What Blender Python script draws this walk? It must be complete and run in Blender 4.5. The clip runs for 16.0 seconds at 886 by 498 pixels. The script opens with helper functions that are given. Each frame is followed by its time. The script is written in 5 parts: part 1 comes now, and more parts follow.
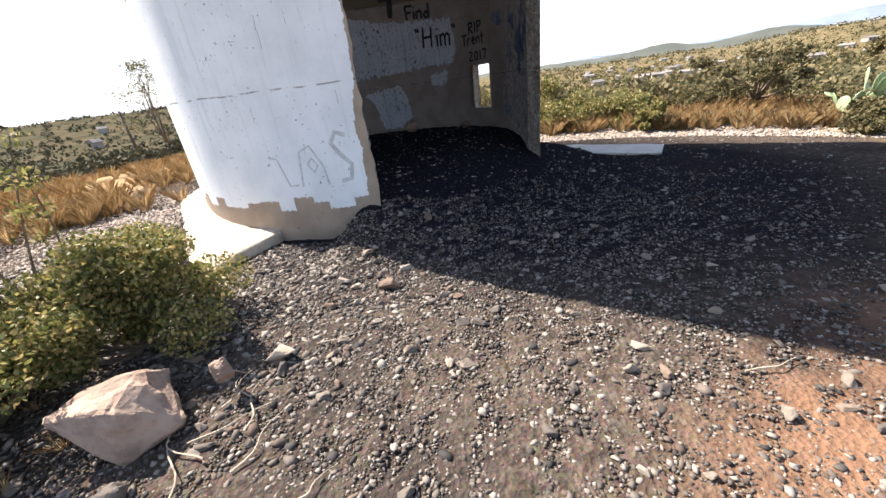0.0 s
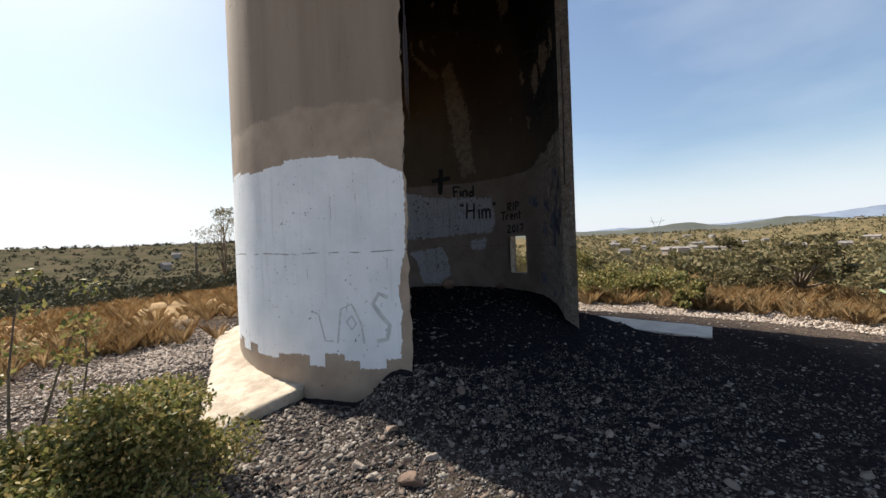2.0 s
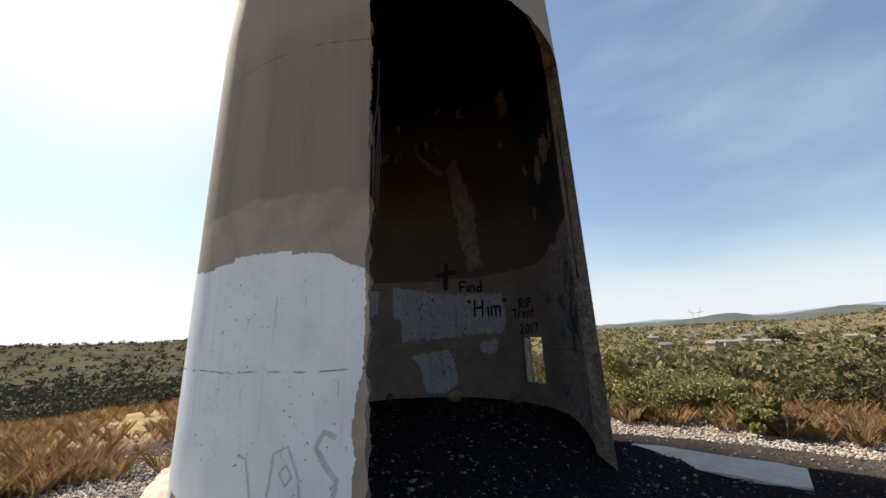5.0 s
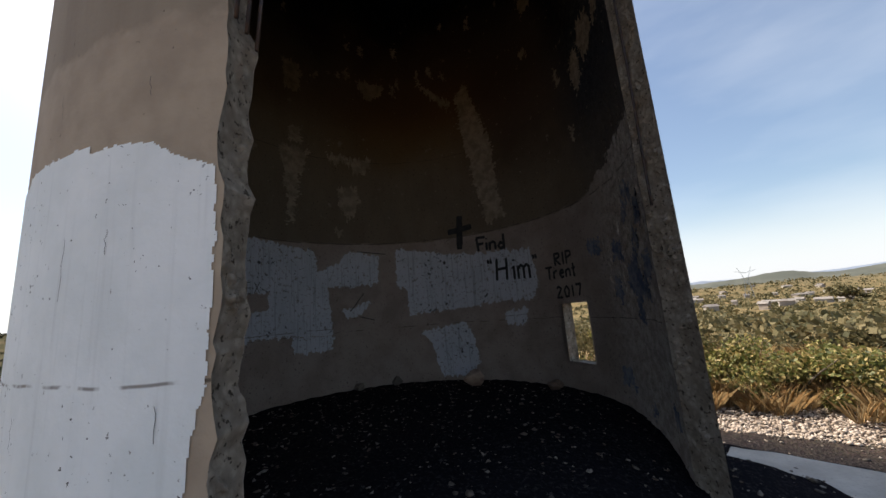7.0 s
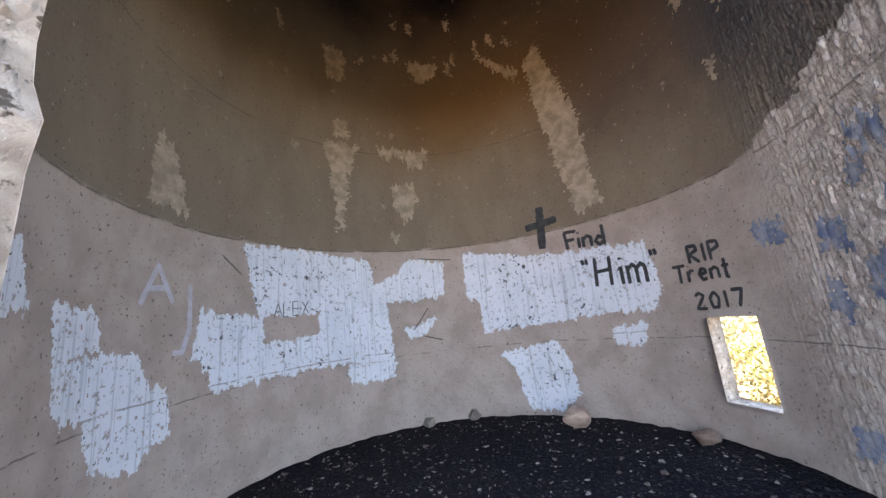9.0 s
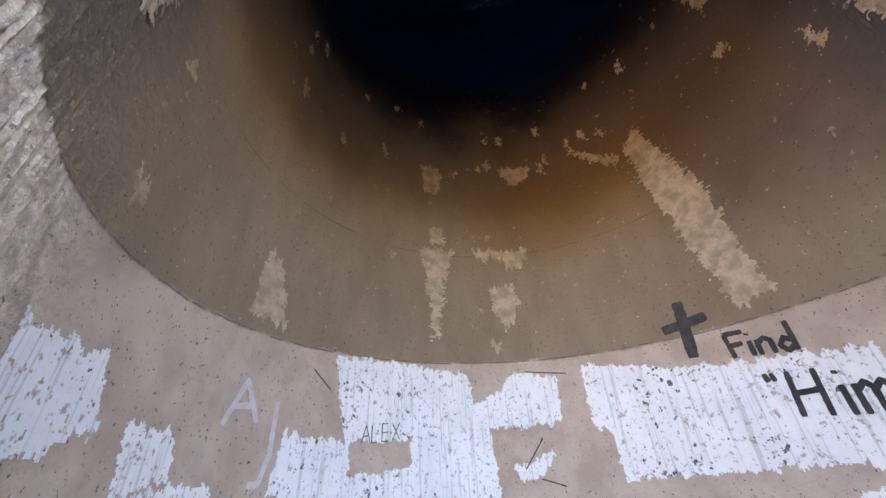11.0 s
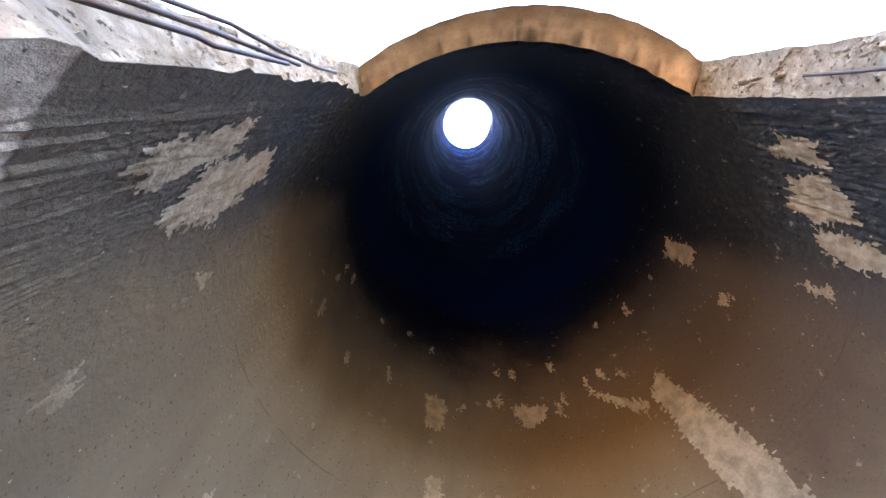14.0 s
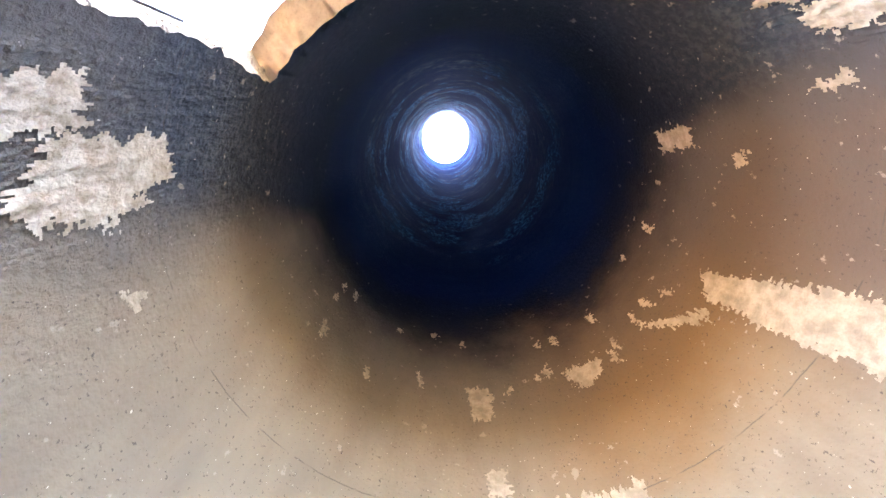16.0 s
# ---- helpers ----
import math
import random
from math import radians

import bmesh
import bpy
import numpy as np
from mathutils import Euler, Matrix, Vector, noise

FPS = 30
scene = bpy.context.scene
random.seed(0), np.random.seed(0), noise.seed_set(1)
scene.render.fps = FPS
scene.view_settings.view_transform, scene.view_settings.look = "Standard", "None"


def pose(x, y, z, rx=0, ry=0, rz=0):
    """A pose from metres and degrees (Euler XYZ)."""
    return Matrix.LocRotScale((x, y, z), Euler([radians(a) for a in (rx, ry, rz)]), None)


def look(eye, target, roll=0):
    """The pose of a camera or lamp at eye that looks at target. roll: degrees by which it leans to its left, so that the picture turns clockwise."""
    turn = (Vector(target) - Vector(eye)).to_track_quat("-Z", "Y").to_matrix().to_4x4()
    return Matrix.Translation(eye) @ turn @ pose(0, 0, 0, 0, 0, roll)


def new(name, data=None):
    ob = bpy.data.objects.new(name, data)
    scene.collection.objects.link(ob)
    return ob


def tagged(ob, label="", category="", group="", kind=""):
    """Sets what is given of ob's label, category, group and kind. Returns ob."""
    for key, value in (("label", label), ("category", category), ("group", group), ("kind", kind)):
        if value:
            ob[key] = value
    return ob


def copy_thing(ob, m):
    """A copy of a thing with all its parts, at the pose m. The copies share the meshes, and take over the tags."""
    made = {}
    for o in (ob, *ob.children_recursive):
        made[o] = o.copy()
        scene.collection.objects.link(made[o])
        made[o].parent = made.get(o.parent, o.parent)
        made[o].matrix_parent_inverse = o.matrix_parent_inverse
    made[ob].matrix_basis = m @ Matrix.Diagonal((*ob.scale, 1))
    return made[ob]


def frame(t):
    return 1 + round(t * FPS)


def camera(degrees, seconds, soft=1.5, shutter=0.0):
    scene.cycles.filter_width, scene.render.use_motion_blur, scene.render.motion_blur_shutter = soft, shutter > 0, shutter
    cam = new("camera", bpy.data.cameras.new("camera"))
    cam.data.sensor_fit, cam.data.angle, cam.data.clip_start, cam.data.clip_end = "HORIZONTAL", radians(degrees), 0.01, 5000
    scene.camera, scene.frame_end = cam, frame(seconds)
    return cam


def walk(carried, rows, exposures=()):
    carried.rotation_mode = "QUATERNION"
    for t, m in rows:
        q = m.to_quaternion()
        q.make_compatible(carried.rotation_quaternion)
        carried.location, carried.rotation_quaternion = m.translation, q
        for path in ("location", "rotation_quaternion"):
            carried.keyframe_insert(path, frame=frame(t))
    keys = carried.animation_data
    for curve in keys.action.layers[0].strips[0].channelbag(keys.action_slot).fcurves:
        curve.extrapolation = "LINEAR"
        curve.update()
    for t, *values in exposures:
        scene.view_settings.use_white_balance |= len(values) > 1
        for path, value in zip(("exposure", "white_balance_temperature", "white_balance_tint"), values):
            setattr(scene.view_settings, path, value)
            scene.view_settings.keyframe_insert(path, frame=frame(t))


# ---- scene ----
FOV = 103.3
cam = camera(FOV, 16.0)
walk(cam, [
    (0, pose(1.333, -6.254, 1.409, 64.66, 6.41, 0.91)),
    (0.5, pose(1.308, -6.231, 1.476, 75.45, 5.26, 3.03)),
    (1, pose(1.307, -6.226, 1.500, 81.85, 3.57, 0.60)),
    (1.5, pose(1.281, -6.180, 1.560, 88.12, 2.55, 0.00)),
    (2, pose(1.245, -6.126, 1.600, 88.78, 2.16, 6.58)),
    (2.5, pose(1.228, -6.061, 1.605, 92.05, 3.46, 3.10)),
    (3, pose(1.239, -6.023, 1.638, 97.57, 3.78, 0.12)),
    (3.5, pose(1.324, -5.932, 1.683, 101.94, 1.61, 1.37)),
    (6, pose(1.654, -4.547, 1.750, 104.49, 4.71, 14.16)),
    (6.5, pose(1.628, -4.048, 1.735, 103.25, 4.55, 13.96)),
    (7, pose(1.596, -3.648, 1.708, 99.81, 4.48, 16.11)),
    (7.5, pose(1.629, -3.286, 1.744, 98.78, 4.67, 20.66)),
    (8, pose(1.494, -2.983, 1.726, 102.14, 4.97, 23.77)),
    (8.5, pose(1.270, -2.789, 1.831, 100.50, 5.74, 24.61)),
    (11, pose(0.944, -2.172, 2.016, 120.11, 2.87, 44.23)),
    (11.5, pose(0.927, -2.121, 2.050, 129.05, 0.74, 45.11)),
    (12, pose(0.991, -2.116, 2.066, 139.20, -0.73, 41.67)),
    (12.5, pose(1.043, -2.126, 2.088, 147.69, -2.34, 39.58)),
    (13, pose(1.045, -2.150, 2.099, 151.68, -1.78, 38.29)),
    (13.5, pose(1.013, -2.081, 2.121, 155.31, -2.29, 40.58)),
    (14, pose(0.955, -1.883, 2.200, 156.31, -2.41, 43.34)),
    (14.5, pose(0.838, -1.723, 2.220, 156.87, -1.66, 47.31)),
    (15, pose(0.746, -1.526, 2.240, 158.09, 0.38, 48.25)),
    (15.5, pose(0.701, -1.213, 2.249, 161.77, -2.27, 55.27)),
    (16, pose(0.652, -1.004, 2.279, 160.59, 0.84, 63.10)),
], exposures=[(0.0, 1.75, 6500, 13), (0.3, 1.75, 6600, 13), (0.8, 1.3, 6600, 12), (1.5, 0.9, 6550, 10), (3.7, 0.9, 6550, 10), (6.5, 0.9, 6700, 11), (7.0, 1.05, 6850, 12), (7.5, 1.9, 6750, 14), (8.0, 2.95, 6700, 15), (8.5, 4.45, 6650, 15), (11.0, 5.35, 6950, 17), (12.0, 6.2, 6600, 16), (13.0, 6.4, 6100, 14), (13.5, 5.95, 6100, 14), (14.0, 5.7, 6200, 14), (14.5, 6.45, 6200, 14), (15.5, 7.2, 6050, 14), (16.0, 7.3, 6050, 14)])

# ---- light: clear sky, sun high behind the stack ----
SUN_AZ, SUN_EL = 150.0, 48.0
world = bpy.data.worlds.new("sky")
scene.world = world
world.use_nodes = True
wt = world.node_tree
sky = wt.nodes.new("ShaderNodeTexSky")
sky.sky_type = "NISHITA"
sky.sun_disc = False
sky.sun_elevation = radians(SUN_EL)
sky.sun_rotation = radians(90 - SUN_AZ)
sky.dust_density, sky.air_density, sky.ozone_density = 1.0, 1.15, 2.2
wt.nodes["Background"].inputs[1].default_value = 0.08
# thin high haze, drawn out in wisps
wc = wt.nodes.new("ShaderNodeTexCoord")
wm = wt.nodes.new("ShaderNodeMapping")
wm.inputs["Scale"].default_value = (1.2, 2.4, 5.0)
wn = wt.nodes.new("ShaderNodeTexNoise")
wn.inputs["Scale"].default_value, wn.inputs["Detail"].default_value = 1.3, 6.0
wr = wt.nodes.new("ShaderNodeMapRange")
for i, v in enumerate((0.42, 0.78, 0.04, 0.30)):
    wr.inputs[i + 1].default_value = v
wx = wt.nodes.new("ShaderNodeMix")
wx.data_type = "RGBA"
wx.inputs[7].default_value = (6.2, 6.7, 7.4, 1.0)
wt.links.new(wc.outputs["Generated"], wm.inputs[0])
wt.links.new(wm.outputs[0], wn.inputs["Vector"])
wt.links.new(wn.outputs["Fac"], wr.inputs[0])
wt.links.new(wr.outputs[0], wx.inputs[0])
wt.links.new(sky.outputs[0], wx.inputs[6])
# pale haze low over the horizon
ws = wt.nodes.new("ShaderNodeSeparateXYZ")
wh = wt.nodes.new("ShaderNodeMapRange")
wh.interpolation_type = "SMOOTHSTEP"
for i, v in enumerate((0.0, 0.22, 0.8, 0.0)):
    wh.inputs[i + 1].default_value = v
wy = wt.nodes.new("ShaderNodeMix")
wy.data_type = "RGBA"
wy.inputs[7].default_value = (6.0, 6.5, 7.2, 1.0)
wt.links.new(wc.outputs["Generated"], ws.inputs[0])
wt.links.new(ws.outputs[2], wh.inputs[0])
wt.links.new(wh.outputs[0], wy.inputs[0])
wt.links.new(wx.outputs[2], wy.inputs[6])
wt.links.new(wy.outputs[2], wt.nodes["Background"].inputs[0])
sun = new("sun", bpy.data.lights.new("sun", "SUN"))
sun.data.energy, sun.data.angle, sun.data.color = 5.0, radians(0.55), (1.0, 0.94, 0.84)
sun_way = Vector((math.cos(radians(SUN_AZ)) * math.cos(radians(SUN_EL)), math.sin(radians(SUN_AZ)) * math.cos(radians(SUN_EL)), math.sin(radians(SUN_EL))))
sun.matrix_world = look(sun_way * 60, (0, 0, 0))

# ---- materials ----
class Nodes:
    """A small builder for node materials."""
    def __init__(self, name, rough=0.9, metal=0.0):
        self.m = bpy.data.materials.new(name)
        self.m.use_nodes = True
        self.t = self.m.node_tree
        self.b = self.t.nodes["Principled BSDF"]
        self.b.inputs["Roughness"].default_value = rough
        self.b.inputs["Metallic"].default_value = metal
        self.b.inputs["Specular IOR Level"].default_value = 0.3
        self.pos = self.t.nodes.new("ShaderNodeNewGeometry").outputs["Position"]
        self.xyz = None

    def put(self, socket, v):
        if isinstance(v, (int, float)):
            socket.default_value = v
        elif isinstance(v, tuple):
            socket.default_value = (*v, 1.0) if len(v) == 3 and socket.type == "RGBA" else v
        else:
            self.t.links.new(v, socket)

    def math(self, op, a, b=0.0, c=0.0):
        n = self.t.nodes.new("ShaderNodeMath")
        n.operation = op
        for i, v in enumerate((a, b, c)):
            self.put(n.inputs[i], v)
        return n.outputs[0]

    def axis(self, k):
        if self.xyz is None:
            self.xyz = self.t.nodes.new("ShaderNodeSeparateXYZ")
            self.t.links.new(self.pos, self.xyz.inputs[0])
        return self.xyz.outputs[k]

    def noise(self, scale, detail=4.0, rough=0.6, stretch=None, warp=0.0):
        n = self.t.nodes.new("ShaderNodeTexNoise")
        n.inputs["Scale"].default_value = scale
        n.inputs["Detail"].default_value = detail
        n.inputs["Roughness"].default_value = rough
        n.inputs["Distortion"].default_value = warp
        src = self.pos
        if stretch:
            mp = self.t.nodes.new("ShaderNodeMapping")
            mp.inputs["Scale"].default_value = stretch
            self.t.links.new(src, mp.inputs[0])
            src = mp.outputs[0]
        self.t.links.new(src, n.inputs["Vector"])
        return n.outputs["Fac"]

    def cells(self, scale, out="Color"):
        n = self.t.nodes.new("ShaderNodeTexVoronoi")
        n.inputs["Scale"].default_value = scale
        self.t.links.new(self.pos, n.inputs["Vector"])
        return n.outputs[out]

    def range(self, v, a, b, lo=0.0, hi=1.0):
        n = self.t.nodes.new("ShaderNodeMapRange")
        n.interpolation_type = "SMOOTHSTEP"
        for i, x in enumerate((v, a, b, lo, hi)):
            self.put(n.inputs[i], x)
        return n.outputs[0]

    def mix(self, f, a, b, kind="MIX"):
        n = self.t.nodes.new("ShaderNodeMix")
        n.data_type, n.blend_type = "RGBA", kind
        self.put(n.inputs[0], f)
        self.put(n.inputs[6], a)
        self.put(n.inputs[7], b)
        return n.outputs[2]

    def random(self, island=True):
        if island:
            return self.t.nodes.new("ShaderNodeNewGeometry").outputs["Random Per Island"]
        return self.t.nodes.new("ShaderNodeObjectInfo").outputs["Random"]

    def done(self, color, bump=None, strength=0.4, dist=0.02, rough=None):
        self.put(self.b.inputs["Base Color"], color)
        if bump is not None:
            n = self.t.nodes.new("ShaderNodeBump")
            n.inputs["Strength"].default_value = strength
            n.inputs["Distance"].default_value = dist
            self.t.links.new(bump, n.inputs["Height"])
            self.t.links.new(n.outputs[0], self.b.inputs["Normal"])
        if rough is not None:
            self.put(self.b.inputs["Roughness"], rough)
        return self.m


def plain_mat(name, a, b, scale=6.0, rough=0.85, metal=0.0, bump=0.3, dist=0.01, fine=40.0):
    n = Nodes(name, rough, metal)
    c = n.mix(n.range(n.noise(scale), 0.35, 0.65), a, b)
    c = n.mix(n.range(n.noise(fine, 3), 0.5, 0.75, 0.0, 0.35), c, tuple(x * 0.45 for x in a))
    return n.done(c, n.noise(fine, 5), bump, dist)


def island_mat(name, cols, rough=0.8, island=True, shine=0.25, trans=0.0):
    n = Nodes(name, rough)
    r = n.random(island)
    c = cols[0]
    for i, x in enumerate(cols[1:]):
        c = n.mix(n.range(r, (i + 0.3) / len(cols), (i + 1.2) / len(cols)), c, x)
    c = n.mix(n.range(n.noise(25.0, 3), 0.4, 0.7, 0.0, 0.4), c, tuple(v * 0.5 for v in cols[0]))
    n.b.inputs["Specular IOR Level"].default_value = shine
    m = n.done(c)
    if trans:
        tr = n.t.nodes.new("ShaderNodeBsdfTranslucent")
        n.t.links.new(c, tr.inputs[0])
        mx = n.t.nodes.new("ShaderNodeMixShader")
        mx.inputs[0].default_value = trans
        n.t.links.new(n.b.outputs[0], mx.inputs[1])
        n.t.links.new(tr.outputs[0], mx.inputs[2])
        n.t.links.new(mx.outputs[0], n.t.nodes["Material Output"].inputs[0])
    return m


def outer_concrete():
    n = Nodes("outer_concrete", 0.88)
    z = n.axis(2)
    zz = n.math("ADD", z, n.math("MULTIPLY", n.math("SUBTRACT", n.noise(1.6, 5, 0.65), 0.5), 0.55))
    streak = n.noise(1.0, 4, 0.6, (3.0, 3.0, 0.25))
    low = n.mix(n.range(n.noise(2.2), 0.35, 0.65), (0.40, 0.315, 0.235), (0.31, 0.24, 0.18))
    high = n.mix(n.range(streak, 0.35, 0.68), (0.29, 0.23, 0.172), (0.235, 0.182, 0.135))
    c = n.mix(n.range(zz, 2.98, 3.06), low, high)
    c = n.mix(n.range(zz, 4.7, 5.1, 0.0, 0.5), c, (0.37, 0.29, 0.21))
    # construction joints, broken up along their length
    for h in (1.53, 4.61, 7.7, 10.8):
        d = n.math("ABSOLUTE", n.math("SUBTRACT", n.math("ADD", z, n.math("MULTIPLY", n.noise(2.0, 2), 0.05)), h + 0.025))
        k = n.math("MULTIPLY", n.range(d, 0.002, 0.011, 1.0, 0.0), n.range(n.noise(5.0, 3), 0.42, 0.55))
        c = n.mix(n.math("MULTIPLY", k, 0.75), c, (0.06, 0.045, 0.03))
    pits = n.range(n.noise(26.0, 2), 0.70, 0.76)
    c = n.mix(n.math("MULTIPLY", pits, 0.7), c, (0.07, 0.055, 0.04))
    return n.done(c, n.noise(30.0, 6), 0.35, 0.012)


def inner_concrete():
    n = Nodes("inner_concrete", 0.85)
    # blue tint on the highlights stands in for skylight sheen
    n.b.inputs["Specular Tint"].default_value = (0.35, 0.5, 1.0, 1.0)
    x, y, z = n.axis(0), n.axis(1), n.axis(2)
    ang = n.math("ARCTAN2", y, x)
    big = n.math("SUBTRACT", n.noise(0.9, 5, 0.65), 0.5)
    fine = n.noise(14.0, 5, 0.65)
    clean = n.mix(n.range(n.noise(2.4, 4), 0.35, 0.68), (0.315, 0.255, 0.212), (0.245, 0.193, 0.157))
    clean = n.mix(n.range(fine, 0.58, 0.72, 0.0, 0.5), clean, (0.19, 0.15, 0.115))
    # a coarse coat on both sides of the opening, painted paler for bounced light
    coat = n.math("MAXIMUM", n.range(n.math("COSINE", n.math("SUBTRACT", ang, radians(-12))), 0.76, 0.96), n.range(n.math("COSINE", n.math("SUBTRACT", ang, radians(-88))), 0.86, 0.98))
    clean = n.mix(n.math("MULTIPLY", coat, 0.9), clean, n.mix(n.range(n.noise(11.0, 5, 0.65), 0.38, 0.62), (0.29, 0.245, 0.205), (0.46, 0.40, 0.345)))
    zb = n.math("ADD", z, n.math("MULTIPLY", big, 1.6))
    brown = n.mix(n.range(n.noise(1.0, 5, 0.65, (1.6, 1.6, 0.7)), 0.3, 0.75), (0.167, 0.130, 0.087), (0.131, 0.100, 0.066))
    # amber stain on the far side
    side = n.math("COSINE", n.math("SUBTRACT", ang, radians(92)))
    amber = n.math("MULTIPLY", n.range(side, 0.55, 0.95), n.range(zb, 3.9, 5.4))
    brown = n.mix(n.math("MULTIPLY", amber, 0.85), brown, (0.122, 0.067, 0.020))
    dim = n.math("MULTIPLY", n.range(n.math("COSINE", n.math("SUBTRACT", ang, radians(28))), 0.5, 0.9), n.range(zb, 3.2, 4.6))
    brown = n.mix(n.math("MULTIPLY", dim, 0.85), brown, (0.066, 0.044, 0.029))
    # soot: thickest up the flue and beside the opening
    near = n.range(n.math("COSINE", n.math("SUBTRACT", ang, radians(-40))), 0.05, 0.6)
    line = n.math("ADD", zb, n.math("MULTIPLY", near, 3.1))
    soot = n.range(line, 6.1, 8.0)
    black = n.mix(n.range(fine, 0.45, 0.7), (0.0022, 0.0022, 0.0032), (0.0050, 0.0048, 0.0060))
    # higher up, skylight blue and paler glints are painted into the black
    glint = n.math("MULTIPLY", n.range(n.noise(11.0, 5, 0.8), 0.49, 0.58), n.range(n.noise(1.0, 3, 0.6, (0.45, 0.45, 0.8)), 0.47, 0.57))
    glint = n.math("MULTIPLY", glint, n.range(z, 9.8, 12.5))
    sky_blue = n.mix(glint, (0.0008, 0.0070, 0.046), (0.035, 0.11, 0.27))
    black = n.mix(n.range(zb, 7.4, 9.6), black, sky_blue)
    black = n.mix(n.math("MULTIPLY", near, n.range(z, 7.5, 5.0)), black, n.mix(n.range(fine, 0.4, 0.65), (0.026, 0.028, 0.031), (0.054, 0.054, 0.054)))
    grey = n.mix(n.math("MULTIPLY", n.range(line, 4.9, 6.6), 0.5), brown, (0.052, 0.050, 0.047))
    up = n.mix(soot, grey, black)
    # the soot's lower edge climbs and frays towards the opening
    fray = n.range(n.math("COSINE", n.math("SUBTRACT", ang, radians(-14))), 0.72, 0.97)
    edge = n.math("ADD", z, n.math("MULTIPLY", n.math("SUBTRACT", n.noise(3.5, 5), 0.5), n.math("ADD", 0.10, n.math("MULTIPLY", fray, 0.9))))
    edge = n.math("SUBTRACT", edge, n.math("MULTIPLY", fray, 0.38))
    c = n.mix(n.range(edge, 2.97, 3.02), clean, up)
    for h in (3.0, 1.46, 4.58):
        d = n.math("ABSOLUTE", n.math("SUBTRACT", n.math("ADD", z, n.math("MULTIPLY", n.noise(3.0, 3), 0.05)), h + 0.025))
        k = n.math("MULTIPLY", n.range(d, 0.001, 0.014 if h == 3.0 else 0.009, 1.0, 0.0), n.range(n.noise(4.0, 3), 0.40, 0.54))
        c = n.mix(n.math("MULTIPLY", k, 0.7), c, (0.05, 0.04, 0.03))
    # bare flakes where the soot has come off
    fl = n.math("MULTIPLY", n.range(n.noise(7.0, 4, 0.6), 0.66, 0.70), n.range(z, 3.1, 3.4))
    fl = n.math("MULTIPLY", fl, n.range(z, 9.0, 6.5))
    c = n.mix(n.math("MULTIPLY", fl, 0.65), c, (0.235, 0.19, 0.15))
    ring = n.noise(1.0, 3, 0.6, (0.5, 0.5, 1.6))
    gloss = n.math("MULTIPLY", n.range(ring, 0.50, 0.60), n.range(z, 8.5, 11.0))
    c = n.mix(n.math("MULTIPLY", n.range(n.noise(34.0, 3, 0.6), 0.63, 0.69), n.range(z, 8.0, 6.0, 0.0, 0.75)), c, (0.04, 0.028, 0.02))
    c = n.mix(n.math("MULTIPLY", n.range(n.noise(31.0, 2, 0.5), 0.735, 0.76), n.range(z, 7.5, 6.0, 0.0, 0.8)), c, (0.40, 0.35, 0.29))
    n.put(n.b.inputs["Specular IOR Level"], n.range(z, 6.0, 9.0, 0.3, 0.03))
    rough = n.math("SUBTRACT", 0.92, n.math("MULTIPLY", n.math("MULTIPLY", gloss, n.range(n.noise(5.0, 4, 0.7), 0.4, 0.65)), 0.36))
    bands = n.noise(1.0, 3, 0.6, (0.8, 0.8, 3.0))
    worn = n.math("MULTIPLY", n.noise(9.0, 6, 0.7), n.range(n.math("COSINE", n.math("SUBTRACT", ang, radians(-50))), 0.2, 0.6, 0.0, 5.0))
    bands = n.math("ADD", bands, n.math("MULTIPLY", worn, n.range(z, 6.0, 7.5, 2.0, 0.0)))
    h = n.math("ADD", n.math("MULTIPLY", n.noise(22.0, 6), 0.6), n.math("MULTIPLY", bands, n.range(z, 8.0, 12.0, 0.3, 1.6)))
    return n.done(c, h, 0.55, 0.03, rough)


def rubble_concrete():
    n = Nodes("broken_concrete", 0.92)
    z = n.axis(2)
    c = n.mix(n.range(n.noise(9.0, 5), 0.35, 0.65), (0.52, 0.44, 0.36), (0.34, 0.28, 0.22))
    r = n.cells(22.0, "Distance")
    c = n.mix(n.range(r, 0.20, 0.60, 0.0, 0.35), c, (0.15, 0.118, 0.09))
    c = n.mix(n.range(n.noise(30.0, 4), 0.58, 0.66), c, (0.075, 0.058, 0.042))
    soot = n.range(n.math("ADD", z, n.math("MULTIPLY", n.noise(1.5, 4), 2.0)), 4.6, 6.0, 0.0, 0.25)
    c = n.mix(soot, c, (0.07, 0.062, 0.055))
    h = n.math("ADD", n.noise(32.0, 7, 0.75), n.math("MULTIPLY", r, -0.2))
    return n.done(c, h, 1.0, 0.035)


